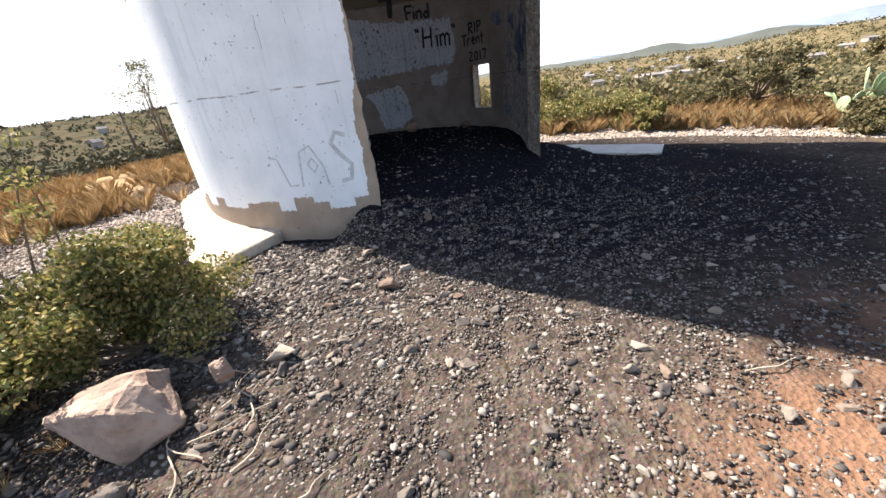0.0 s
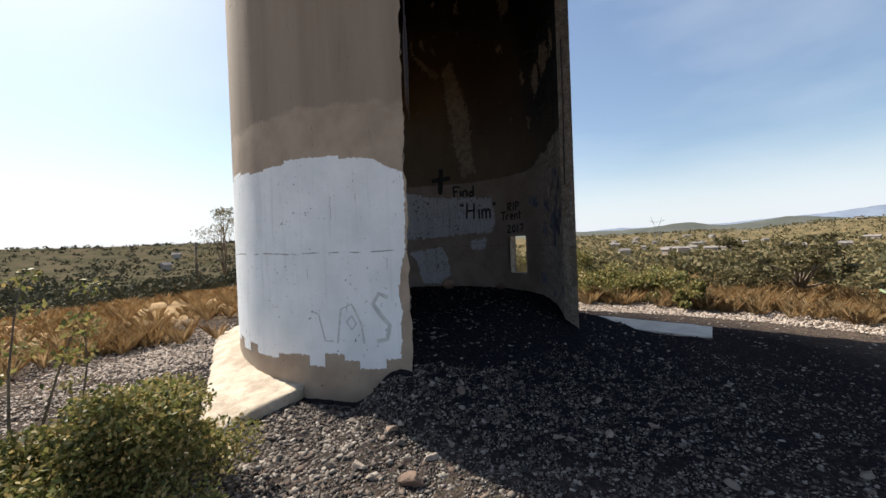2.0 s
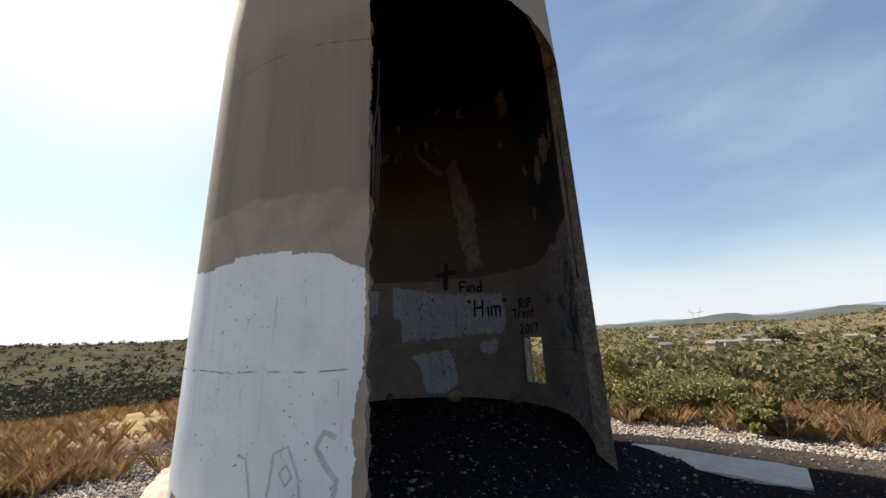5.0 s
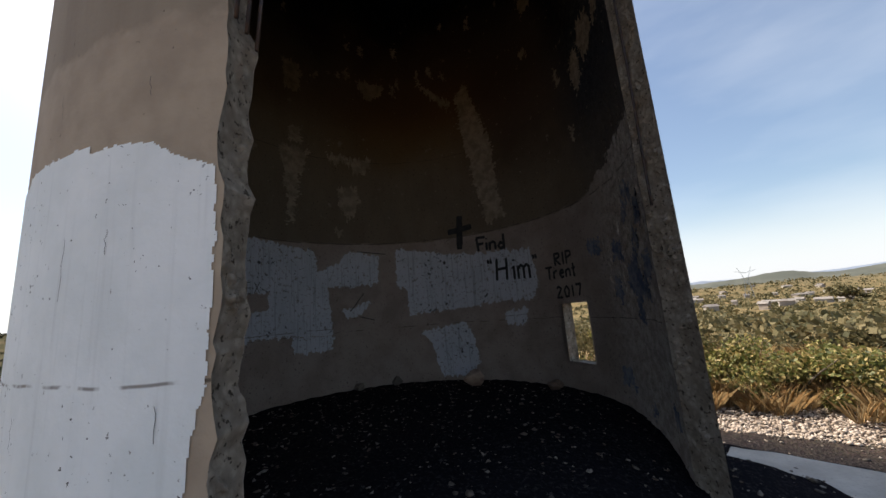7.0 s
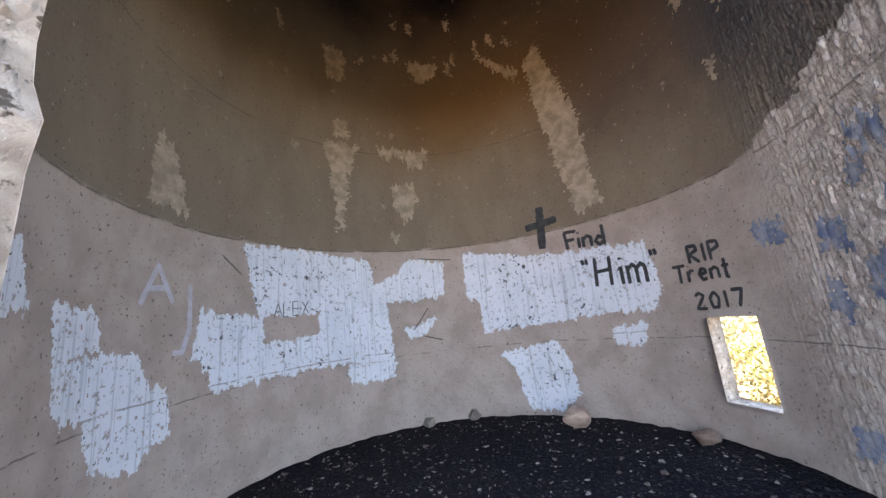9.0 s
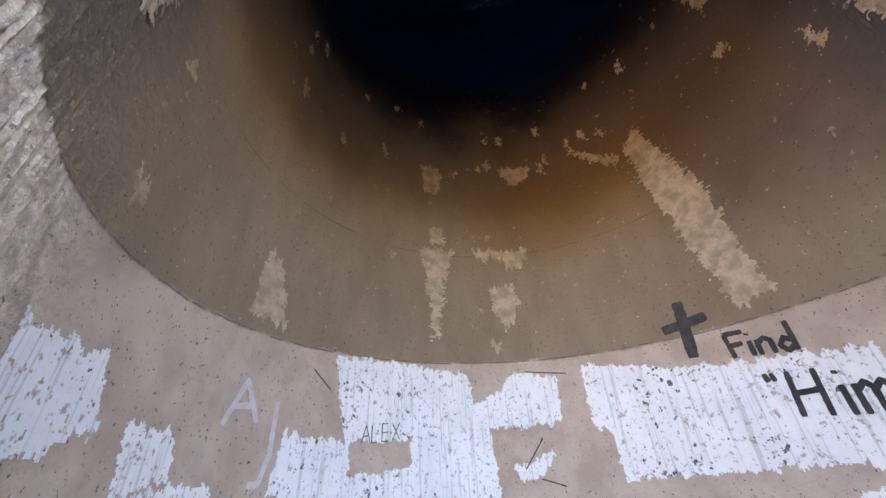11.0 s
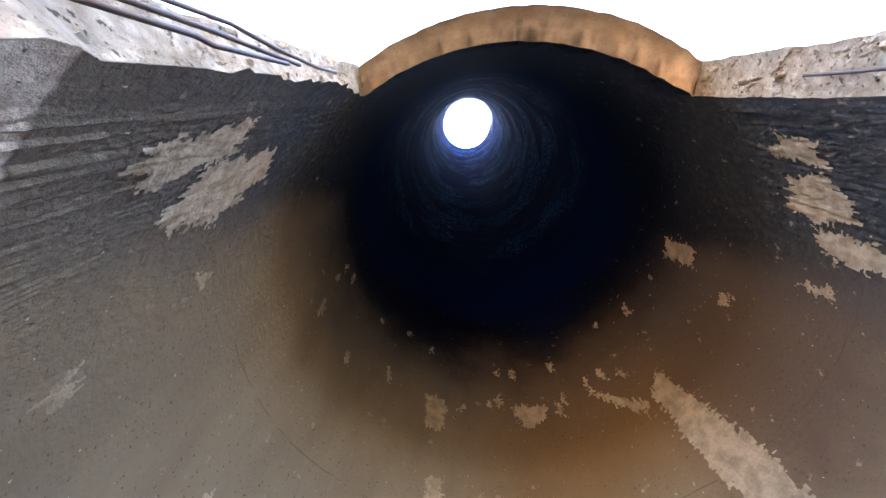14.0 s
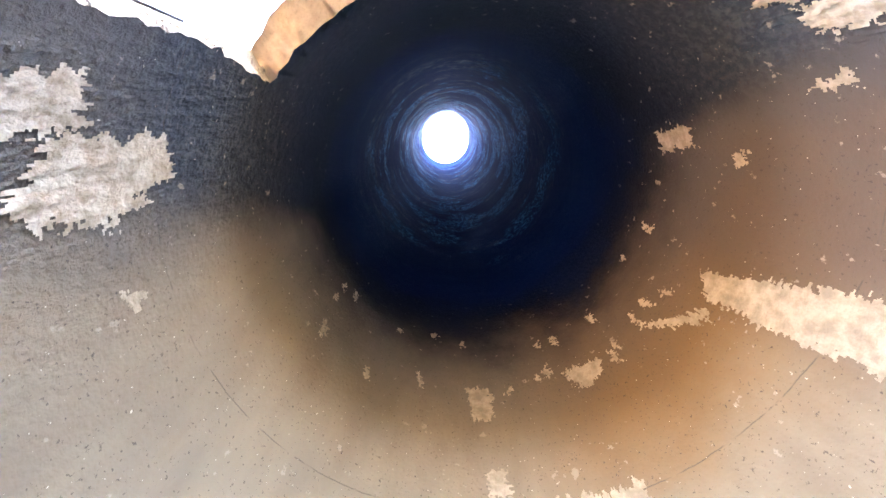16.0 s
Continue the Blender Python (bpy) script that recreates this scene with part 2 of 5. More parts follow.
def white_paint(name, wear, tone=1.0):
    n = Nodes(name, 0.7)
    c = n.mix(n.range(n.noise(2.5, 4), 0.35, 0.7), (0.82, 0.83, 0.83), (0.73, 0.75, 0.75))
    roller = n.noise(1.0, 3, 0.6, (14.0, 14.0, 0.8))
    c = n.mix(n.range(roller, 0.55, 0.75, 0.0, 0.35), c, (0.55, 0.56, 0.56))
    if tone < 1.0:
        lines = n.noise(1.0, 2, 0.5, (34.0, 34.0, 1.2))
        c = n.mix(n.range(lines, 0.56, 0.66, 0.0, 0.42), c, (0.33, 0.33, 0.32))
        c = n.mix(1.0, c, (tone, tone, tone * 1.07), "MULTIPLY")
    chips = n.range(n.noise(20.0, 4, 0.7), wear, wear + 0.05)
    c = n.mix(n.math("MULTIPLY", chips, 0.8), c, (0.20, 0.165, 0.14))
    # dark pits in loose clusters
    cluster = n.range(n.noise(1.7, 3, 0.6), 0.44, 0.62, 0.0, 0.10 if tone < 1.0 else 0.05)
    pits = n.range(n.math("ADD", n.noise(15.0 if tone < 1.0 else 30.0, 3, 0.6), cluster), 0.70, 0.735)
    c = n.mix(n.math("MULTIPLY", pits, 0.9), c, (0.035, 0.03, 0.028))
    z = n.axis(2)
    d = n.math("ABSOLUTE", n.math("SUBTRACT", n.math("ADD", z, n.math("MULTIPLY", n.noise(2.0, 2), 0.05)), 1.555))
    k = n.math("MULTIPLY", n.range(d, 0.002, 0.010, 1.0, 0.0), n.range(n.noise(6.0, 3), 0.40, 0.52))
    c = n.mix(n.math("MULTIPLY", k, 0.8), c, (0.16, 0.13, 0.11))
    return n.done(c, n.noise(35.0, 5), 0.3, 0.008)


def ground_mat():
    n = Nodes("stony_ground", 1.0)
    n.b.inputs["Specular IOR Level"].default_value = 0.0
    x, y = n.axis(0), n.axis(1)
    big = n.noise(0.35, 5)
    cx, cy = n.math("SUBTRACT", x, 1.0), n.math("ADD", y, 3.0)
    rad = n.math("SQRT", n.math("ADD", n.math("MULTIPLY", cx, cx), n.math("MULTIPLY", cy, cy)))
    gravel = n.mix(n.range(n.noise(14.0, 5, 0.7), 0.35, 0.65), (0.062, 0.048, 0.040), (0.135, 0.108, 0.088))
    speck = n.cells(55.0)
    gravel = n.mix(0.45, gravel, n.mix(0.75, speck, (0.30, 0.26, 0.22)), "OVERLAY")
    # reddish soil at the foot of the path
    red = n.range(n.math("ADD", n.math("SUBTRACT", x, n.math("MULTIPLY", n.math("ADD", y, 5.0), 1.0)), n.math("MULTIPLY", n.noise(1.2, 4), 1.8)), 2.9, 4.5)
    red = n.math("MULTIPLY", red, n.range(y, -3.8, -4.9))
    gravel = n.mix(n.math("MULTIPLY", red, 0.78), gravel, (0.27, 0.145, 0.085))
    dark = n.range(n.noise(0.8, 4), 0.48, 0.62, 0.0, 0.6)
    gravel = n.mix(dark, gravel, (0.036, 0.030, 0.028))
    # black cinders inside the stack, run out past it to deepen the yard's shade
    rin = n.math("SQRT", n.math("ADD", n.math("MULTIPLY", x, x), n.math("MULTIPLY", y, y)))
    cinder = n.mix(n.range(n.noise(30.0, 4), 0.5, 0.7), (0.011, 0.011, 0.014), (0.038, 0.034, 0.034))
    gravel = n.mix(n.range(n.math("ADD", rin, n.math("MULTIPLY", big, 0.8)), 3.1, 5.4, 0.9, 0.0), gravel, cinder)
    # the stack's shadow on the yard, deepened with the cinder colour
    ox, oy = n.math("SUBTRACT", x, 3.0), n.math("ADD", y, 1.3)
    shade_dist = n.math("ADD", n.math("SQRT", n.math("ADD", n.math("MULTIPLY", ox, ox), n.math("MULTIPLY", oy, oy))), n.math("MULTIPLY", big, 0.8))
    gravel = n.mix(n.range(shade_dist, 2.6, 4.1, 0.85, 0.0), gravel, cinder)
    straw = n.mix(n.range(n.noise(1.4, 5), 0.35, 0.65), (0.37, 0.255, 0.14), (0.26, 0.185, 0.11))
    scrub = n.mix(n.range(n.noise(0.09, 6, 0.7), 0.42, 0.58), (0.21, 0.15, 0.08), (0.085, 0.078, 0.042))
    scrub = n.mix(n.range(n.noise(0.5, 4), 0.5, 0.62, 0.0, 0.6), scrub, (0.038, 0.038, 0.020))
    # the western hillside is darker, close-grown brush
    scrub = n.mix(n.range(x, -20.0, -50.0, 0.0, 0.95), scrub, n.mix(n.range(n.noise(0.05, 5, 0.7), 0.4, 0.6), (0.050, 0.049, 0.031), (0.085, 0.070, 0.046)))
    field = n.mix(n.range(rad, 16.0, 42.0), straw, scrub)
    c = n.mix(n.range(n.math("ADD", rad, n.math("MULTIPLY", big, 3.0)), 7.6, 9.4), gravel, field)
    # far country turns greyer: distance haze mixed into its colour
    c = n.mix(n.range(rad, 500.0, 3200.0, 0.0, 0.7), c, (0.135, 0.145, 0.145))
    h = n.math("ADD", n.noise(40.0, 6, 0.7), n.cells(40.0, "Distance"))
    return n.done(c, h, 0.7, 0.02)


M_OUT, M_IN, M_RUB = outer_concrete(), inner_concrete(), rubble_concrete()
M_WHITE, M_WORN = white_paint("white_paint", 0.685), white_paint("worn_white_paint", 0.575, 0.60)
M_GROUND = ground_mat()
M_FLAKE = plain_mat("bare_plaster", (0.30, 0.243, 0.185), (0.19, 0.148, 0.108), 7.0, 0.9, 0.0, 0.6, 0.03, 30.0)
M_SPRAY = plain_mat("black_spray_paint", (0.014, 0.014, 0.015), (0.03, 0.03, 0.03), 12.0, 0.6)
M_PENCIL = plain_mat("pencil_grey", (0.06, 0.06, 0.06), (0.12, 0.11, 0.10), 12.0)
M_MAUVE = plain_mat("pale_mauve_spray", (0.36, 0.335, 0.365), (0.31, 0.28, 0.295), 9.0)
M_BLUE = plain_mat("blue_spray", (0.085, 0.105, 0.17), (0.23, 0.235, 0.26), 9.0)
M_GREY = plain_mat("grey_smear", (0.62, 0.63, 0.61), (0.50, 0.51, 0.50), 15.0)
M_SOFFIT = plain_mat("tan_lintel_concrete", (0.50, 0.37, 0.25), (0.36, 0.255, 0.17), 5.0)
M_STEEL = plain_mat("rusty_rebar", (0.05, 0.045, 0.05), (0.09, 0.06, 0.05), 20.0, 0.6, 0.5)
M_FOOT = plain_mat("footing_concrete", (0.50, 0.42, 0.325), (0.34, 0.275, 0.205), 4.0, 0.9, 0.0, 0.6, 0.03, 18.0)
M_ROCK = plain_mat("pinkish_rock", (0.42, 0.30, 0.225), (0.24, 0.165, 0.125), 5.0, 0.9, 0.0, 0.7, 0.03, 22.0)
M_STONE = island_mat("gravel_stone", [(0.036, 0.032, 0.030), (0.085, 0.071, 0.06), (0.145, 0.121, 0.10), (0.10, 0.069, 0.052), (0.27, 0.235, 0.20)])
M_PALE = island_mat("pale_stone_chip", [(0.25, 0.195, 0.15), (0.36, 0.29, 0.235), (0.48, 0.40, 0.335)])
M_STONE_ONE = island_mat("loose_stone", [(0.10, 0.083, 0.072), (0.20, 0.165, 0.132), (0.17, 0.116, 0.085), (0.30, 0.25, 0.20)], 0.9, False)
M_LEAF = island_mat("bush_leaf", [(0.070, 0.085, 0.025), (0.165, 0.17, 0.048), (0.29, 0.265, 0.085), (0.40, 0.30, 0.12)], 0.55, True, 0.3, 0.35)
M_LEAF_DARK = island_mat("dark_scrub_leaf", [(0.070, 0.068, 0.032), (0.125, 0.108, 0.050), (0.20, 0.16, 0.078)], 0.7, True, 0.2, 0.25)
M_LEAF_WEST = island_mat("grey_brush_leaf", [(0.040, 0.043, 0.024), (0.062, 0.062, 0.036), (0.095, 0.084, 0.052)], 0.8, True, 0.1, 0.1)
M_STRAW = island_mat("dry_grass", [(0.44, 0.29, 0.14), (0.54, 0.41, 0.235), (0.36, 0.22, 0.10)], 0.8, True, 0.2, 0.3)
M_BARK = plain_mat("bark", (0.10, 0.075, 0.055), (0.17, 0.135, 0.10), 14.0)
M_POLE = plain_mat("weathered_pole_wood", (0.09, 0.07, 0.055), (0.13, 0.10, 0.08), 8.0)
M_CACTUS = plain_mat("cactus_pad", (0.20, 0.26, 0.13), (0.33, 0.37, 0.24), 4.0, 0.6)
M_TWIG = plain_mat("dry_twig", (0.40, 0.33, 0.25), (0.28, 0.22, 0.16), 10.0)
M_HOUSE = plain_mat("white_house_wall", (0.42, 0.38, 0.33), (0.30, 0.25, 0.21), 0.06)
M_ROOF = plain_mat("pale_roof", (0.25, 0.225, 0.205), (0.17, 0.15, 0.14), 0.5)
M_PANE = plain_mat("dark_window", (0.03, 0.035, 0.04), (0.05, 0.055, 0.06), 0.5, 0.15)
M_METAL = plain_mat("galvanised_steel", (0.42, 0.44, 0.46), (0.36, 0.38, 0.40), 1.0, 0.5, 0.6)
# blue of the air in front of the hills, set as base colour
M_HILL = plain_mat("hazed_far_hills", (0.19, 0.23, 0.29), (0.15, 0.18, 0.235), 0.004, 1.0, 0.0, 0.0, 0.01, 0.02)
M_SPALL = plain_mat("spalled_plaster", (0.36, 0.30, 0.24), (0.22, 0.175, 0.13), 9.0, 0.92, 0.0, 0.8, 0.02, 26.0)
# nearer hills, with a little haze in the olive
M_MIDHILL = plain_mat("hazed_olive_hills", (0.085, 0.088, 0.072), (0.06, 0.066, 0.054), 0.006, 1.0, 0.0, 0.0, 0.01, 0.03)
M_SLAB = plain_mat("slab_concrete", (0.52, 0.48, 0.42), (0.42, 0.38, 0.33), 3.0)

# ---- building helpers ----
def sstep(v):
    v = np.clip(v, 0.0, 1.0)
    return v * v * (3 - 2 * v)


def mesh_of(name, verts, faces, mats, index=None, smooth=False):
    me = bpy.data.meshes.new(name)
    me.from_pydata([tuple(map(float, v)) for v in verts], [], faces)
    for m in mats if isinstance(mats, (list, tuple)) else [mats]:
        me.materials.append(m)
    if index is not None:
        me.polygons.foreach_set("material_index", index)
    if smooth:
        me.polygons.foreach_set("use_smooth", [True] * len(me.polygons))
    me.update()
    return me


def quads(name, V, n, mat, smooth=False):
    """A mesh of separate polygons of n corners each, from an array of corners."""
    k = len(V) // n
    me = bpy.data.meshes.new(name)
    me.vertices.add(len(V))
    me.vertices.foreach_set("co", np.asarray(V, dtype=np.float32).ravel())
    me.loops.add(len(V))
    me.loops.foreach_set("vertex_index", np.arange(len(V), dtype=np.int32))
    me.polygons.add(k)
    me.polygons.foreach_set("loop_start", np.arange(0, k * n, n, dtype=np.int32))
    me.polygons.foreach_set("loop_total", np.full(k, n, dtype=np.int32))
    me.materials.append(mat)
    me.update(calc_edges=True)
    me.validate()
    return me


def part(name, me, parent, label=""):
    ob = new(name, me)
    ob.parent = parent
    if label:
        ob["label"] = label
    return ob


def part_bm(name, bm, mat, parent, label=""):
    me = bpy.data.meshes.new(name)
    bm.to_mesh(me)
    bm.free()
    me.materials.append(mat)
    return part(name, me, parent, label)


def empty(name, m, label, category, group="", kind=""):
    ob = new(name)
    ob.matrix_world = m
    return tagged(ob, label, category, group, kind)


def tube(points, radii, sides=6):
    """Verts and faces of a tapered tube along points."""
    V, F = [], []
    P = [Vector(p) for p in points]
    for i, p in enumerate(P):
        d = (P[min(i + 1, len(P) - 1)] - P[max(i - 1, 0)]).normalized()
        a = d.orthogonal().normalized()
        b = d.cross(a)
        for j in range(sides):
            t = 2 * math.pi * j / sides
            V.append(p + (a * math.cos(t) + b * math.sin(t)) * radii[i])
    for i in range(len(P) - 1):
        for j in range(sides):
            k = (j + 1) % sides
            F.append((i * sides + j, i * sides + k, (i + 1) * sides + k, (i + 1) * sides + j))
    F.append(tuple(range(sides))[::-1])
    F.append(tuple((len(P) - 1) * sides + j for j in range(sides)))
    return V, F


def merge(pieces):
    V, F = [], []
    for v, f in pieces:
        o = len(V)
        V += list(v)
        F += [tuple(i + o for i in q) for q in f]
    return V, F


def n1(x, y=0.0, z=0.0):
    return noise.noise((x, y, z))


# ---- the ground: one sheet ----
def mound(x, y, core=True):
    """Height of the yard round the stack and, with the core, inside it."""
    r = np.hypot(x, y)
    off = np.abs((np.degrees(np.arctan2(y, x)) + 40 + 180) % 360 - 180)
    mouth = 1 - sstep((off - 42) / 10)
    p = 0.766 * x - 0.643 * y
    inside = 0.48 * (1 - sstep((p - 1.0) / 2.7)) * np.maximum((r < 2.6) & core, mouth * (1 - sstep((r - 2.9) / 1.2)))
    side = 0.14 * sstep((-x - 1.2) / 1.2) * sstep((y + 3.6) / 1.4)
    return np.maximum(inside, side)


def land(x, y, core=True):
    """Height of the country: a hilltop that falls to a valley, with slopes beyond."""
    r = np.hypot(x, y)
    az = np.degrees(np.arctan2(y, x))
    near = mound(x, y, core) * (1 - sstep((r - 7) / 10))
    fall = -9.0 * (1 - np.exp(-np.maximum(r - 9, 0) / 75.0))
    west = sstep((az - 100) / 20) * (1 - sstep((az - 172) / 12))
    rise = west * 15.0 * sstep((r - 150) / 330) + (1 - west) * (-2.0 * sstep((r - 100) / 300) + 12 * sstep((r - 600) / 700))
    east = sstep((56 - az) / 10) * sstep((az + 40) / 30)
    rise = rise + east * 20.0 * sstep((r - 350) / 600)
    roll = (np.sin(x * 0.021 + 1.3) * np.cos(y * 0.017) * 1.2 + np.sin(x * 0.0063 - y * 0.0081) * 2.5) * sstep((r - 60) / 250)
    bumps = (np.sin(x * 0.31 + y * 0.17) * np.sin(y * 0.27 - x * 0.11) * 0.10) * sstep((r - 6) / 14)
    return near + fall + rise + roll + bumps


def height(x, y):
    return float(land(np.array([x], dtype=float), np.array([y], dtype=float))[0])


GN, GX, GY = 380, 1.0, -3.6
s = np.linspace(-1, 1, GN)
warp = 1.4 * np.sinh(math.asinh(4500 / 1.4) * s)
gx, gy = np.meshgrid(warp + GX, warp + GY)
gz = land(gx, gy, False)
rng = np.random.default_rng(5)
gz = gz + rng.normal(0, 0.008, gz.shape) * (np.hypot(gx - GX, gy - GY) < 9)
gi = np.arange(GN * GN).reshape(GN, GN)
gf = np.stack([gi[:-1, :-1], gi[:-1, 1:], gi[1:, 1:], gi[1:, :-1]], -1).reshape(-1, 4)
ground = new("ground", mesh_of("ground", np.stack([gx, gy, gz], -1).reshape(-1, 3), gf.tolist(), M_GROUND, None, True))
fr, fa = np.meshgrid(np.linspace(0.02, 2.6, 46), np.linspace(0, 2 * math.pi, 150))
fx, fy = fr * np.cos(fa), fr * np.sin(fa)
fz = mound(fx, fy) + 0.012 + np.random.default_rng(9).normal(0, 0.006, fx.shape)
fz[-1] = fz[0]
fi = np.arange(46 * 150).reshape(150, 46)
ff = np.stack([fi[:-1, :-1], fi[:-1, 1:], fi[1:, 1:], fi[1:, :-1]], -1).reshape(-1, 4)[:, ::-1]
tagged(new("floor", mesh_of("floor", np.stack([fx, fy, fz], -1).reshape(-1, 3), ff.tolist(), M_GROUND, None, True)), "black cinder floor inside the stack", "floor", kind="structure")
tagged(ground, "dark stony hilltop ground with gravel and dry soil", "ground", kind="structure")

# ---- the smokestack ----
R0, TH, K, TOP = 2.72, 0.185, 0.0053, 30.2
A_R, A_L = 345.0, 640.4          # the outer edges of the broken opening
IN_R, IN_L = 350.0, 637.0        # its inner edges
Z_OUT, Z_IN = 5.58, 5.72          # the lintel's edges
TURN = -1.7                      # what is painted on the inner wall, turned into place
WIN = (392.8, 403.7, 0.86, 1.66)


def r_out(z):
    return np.where(z < 5.5, R0 - K * z, R0 - K * 5.5 - (z - 5.5) * 0.0335)


def r_in(z):
    return np.where(z < 5.5, R0 - TH - K * z, R0 - TH - K * 5.5 - (z - 5.5) * 0.0316)


def polar(a, r, z):
    return (r * math.cos(radians(a)), r * math.sin(radians(a)), z)


stack = empty("smokestack", pose(0, 0, 0), "tall round concrete smokestack with a broken-out opening, white-painted base", "smokestack")


def ragged(z, seed, amp=0.7):
    return amp * (n1(z * 2.3, seed) + 0.7 * n1(z * 7.0, seed + 3) + 0.5 * n1(z * 19.0, seed + 9))


def build_shell():
    cols = list(np.linspace(A_R, A_L, 180))
    for w in WIN[:2]:
        cols[min(range(len(cols)), key=lambda i: abs(cols[i] - w))] = w
    rows = list(np.linspace(-0.5, Z_OUT, 90))
    for w in WIN[2:]:
        rows[min(range(len(rows)), key=lambda i: abs(rows[i] - w))] = w
    c0, c1 = cols.index(WIN[0]), cols.index(WIN[1])
    w0, w1 = rows.index(WIN[2]), rows.index(WIN[3])
    V, F, I = [], [], []

    def add(a, r, z):
        V.append(polar(a, r, z))
        return len(V) - 1

    def inner_a(a):
        return a + (IN_R - A_R) * (1 - sstep((a - A_R) / 30)) + (IN_L - A_L) * sstep((a - A_L + 30) / 30)

    def inner_z(z):
        return z + (Z_IN - Z_OUT) * sstep((z - 4.4) / 1.1)

    out, inn = {}, {}
    for i, a in enumerate(cols):
        for j, z in enumerate(rows):
            jo = ragged(z, 1.0) if i == 0 else -ragged(z, 4.0) if i == len(cols) - 1 else 0
            ji = ragged(z, 7.0) if i == 0 else 3.0 * (1 - sstep((z - 4.7) / 0.9)) - ragged(z, 11.0, 0.8) - 0.7 * n1(z * 27.0, 3.0) - 0.4 * n1(z * 61.0, 6.0) if i == len(cols) - 1 else 0
            out[i, j] = add(a + jo, float(r_out(z)), z)
            inn[i, j] = add(inner_a(a) + ji, float(r_in(z)), inner_z(z))
    nc, nr = len(cols), len(rows)
    for i in range(nc - 1):
        for j in range(nr - 1):
            if c0 <= i < c1 and w0 <= j < w1:
                continue
            F.append((out[i, j], out[i + 1, j], out[i + 1, j + 1], out[i, j + 1])); I.append(0)
            F.append((inn[i, j], inn[i, j + 1], inn[i + 1, j + 1], inn[i + 1, j])); I.append(1)
    # the slot window's reveal
    for i in range(c0, c1):
        F.append((out[i, w0], inn[i, w0], inn[i + 1, w0], out[i + 1, w0])); I.append(2)
        F.append((out[i, w1], out[i + 1, w1], inn[i + 1, w1], inn[i, w1])); I.append(2)
    for j in range(w0, w1):
        F.append((out[c0, j], out[c0, j + 1], inn[c0, j + 1], inn[c0, j])); I.append(2)
        F.append((out[c1, j], inn[c1, j], inn[c1, j + 1], out[c1, j + 1])); I.append(2)
    # the upper barrel, a full ring over the opening too
    gap = 56
    ring_o = [out[i, nr - 1] for i in range(nc)]
    ring_i = [inn[i, nr - 1] for i in range(nc)]
    for k in range(1, gap):
        f = k / gap
        ao = A_L + (A_R + 360 - A_L) * f
        ai = IN_L + (IN_R + 360 - IN_L) * f
        ring_o.append(add(ao, float(r_out(Z_OUT)), Z_OUT + 0.05 * n1(ao * 0.4, 2) + 0.04 * n1(ao * 1.3, 5)))
        ring_i.append(add(ai, float(r_in(Z_IN)), Z_IN + 0.10 * n1(ai * 0.3, 8) + 0.04 * n1(ai * 1.1, 3) + 0.38 * math.sin(math.pi * f)))
    n = len(ring_o)
    for k in range(nc - 1, n):
        a, b = k, (k + 1) % n
        F.append((ring_o[a], ring_o[b], ring_i[b], ring_i[a])); I.append(3)
    ao = [math.degrees(math.atan2(V[v][1], V[v][0])) for v in ring_o]
    ai = [math.degrees(math.atan2(V[v][1], V[v][0])) for v in ring_i]
    ups = list(np.linspace(Z_IN + 0.7, TOP, 46))
    po, qi = ring_o, ring_i
    for z in ups:
        o2 = [add(a, float(r_out(z)), z) for a in ao]
        i2 = [add(a, float(r_in(z)), z) for a in ai]
        for k in range(n):
            b = (k + 1) % n
            F.append((po[k], po[b], o2[b], o2[k])); I.append(0)
            F.append((qi[k], i2[k], i2[b], qi[b])); I.append(1)
        po, qi = o2, i2
    for k in range(n):
        b = (k + 1) % n
        F.append((po[k], po[b], qi[b], qi[k])); I.append(0)
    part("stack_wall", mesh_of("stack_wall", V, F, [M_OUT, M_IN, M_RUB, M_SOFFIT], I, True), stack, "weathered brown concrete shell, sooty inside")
    def chunk(u, z, scale, seed):
        """Height of broken lumps: tilted facets with cracks between them."""
        q = Vector((u * scale + 0.35 * n1(z * scale * 0.8, u * scale, seed), z * scale * 0.8 + 0.35 * n1(u * scale, z * scale, seed + 5), seed))
        near, sites = noise.voronoi(q)
        c = sites[0] * 3.17
        lean = (q - sites[0]).dot(Vector((n1(c.x, c.y, 1.5), n1(c.y, c.z, 4.5), 0.0)))
        return noise.cell(c) - 0.5 + 1.6 * lean - 0.9 * max(0.0, 1 - (near[1] - near[0]) * 6.0)

    for key, i, wide in (("left", nc - 1, 26), ("right", 0, 26)):
        W, G = [], []
        fine = 7
        side = Vector((1, 0, 0)) if key == "left" else Vector((-0.84, -0.54, 0))
        seed = 2.0 if key == "left" else 9.0
        zs = [(j, t / fine) for j in range(nr - 1) for t in range(fine)] + [(nr - 1, 0.0)]
        for j, t in zs:
            k = min(j + 1, nr - 1)
            a = Vector(V[out[i, j]]).lerp(Vector(V[out[i, k]]), t)
            b = Vector(V[inn[i, j]]).lerp(Vector(V[inn[i, k]]), t)
            for c in range(wide + 1):
                p = a.lerp(b, c / wide)
                u = (p - a).length
                e = min(1.0, c / 5.0) * (1 - 0.75 * (c / wide) ** 6)
                wild = 0.45 + 0.9 * float(sstep((n1(p.z * 1.1, seed) + 0.25) / 0.5))
                d = 0.018 * n1(u * 6, p.z * 4, seed) + wild * (0.026 * chunk(u, p.z, 9.0, seed) + 0.022 * chunk(u, p.z, 24.0, seed + 3)) + 0.010 * n1(u * 50, p.z * 45, seed)
                W.append(p + side * max(d, -0.012) * e)
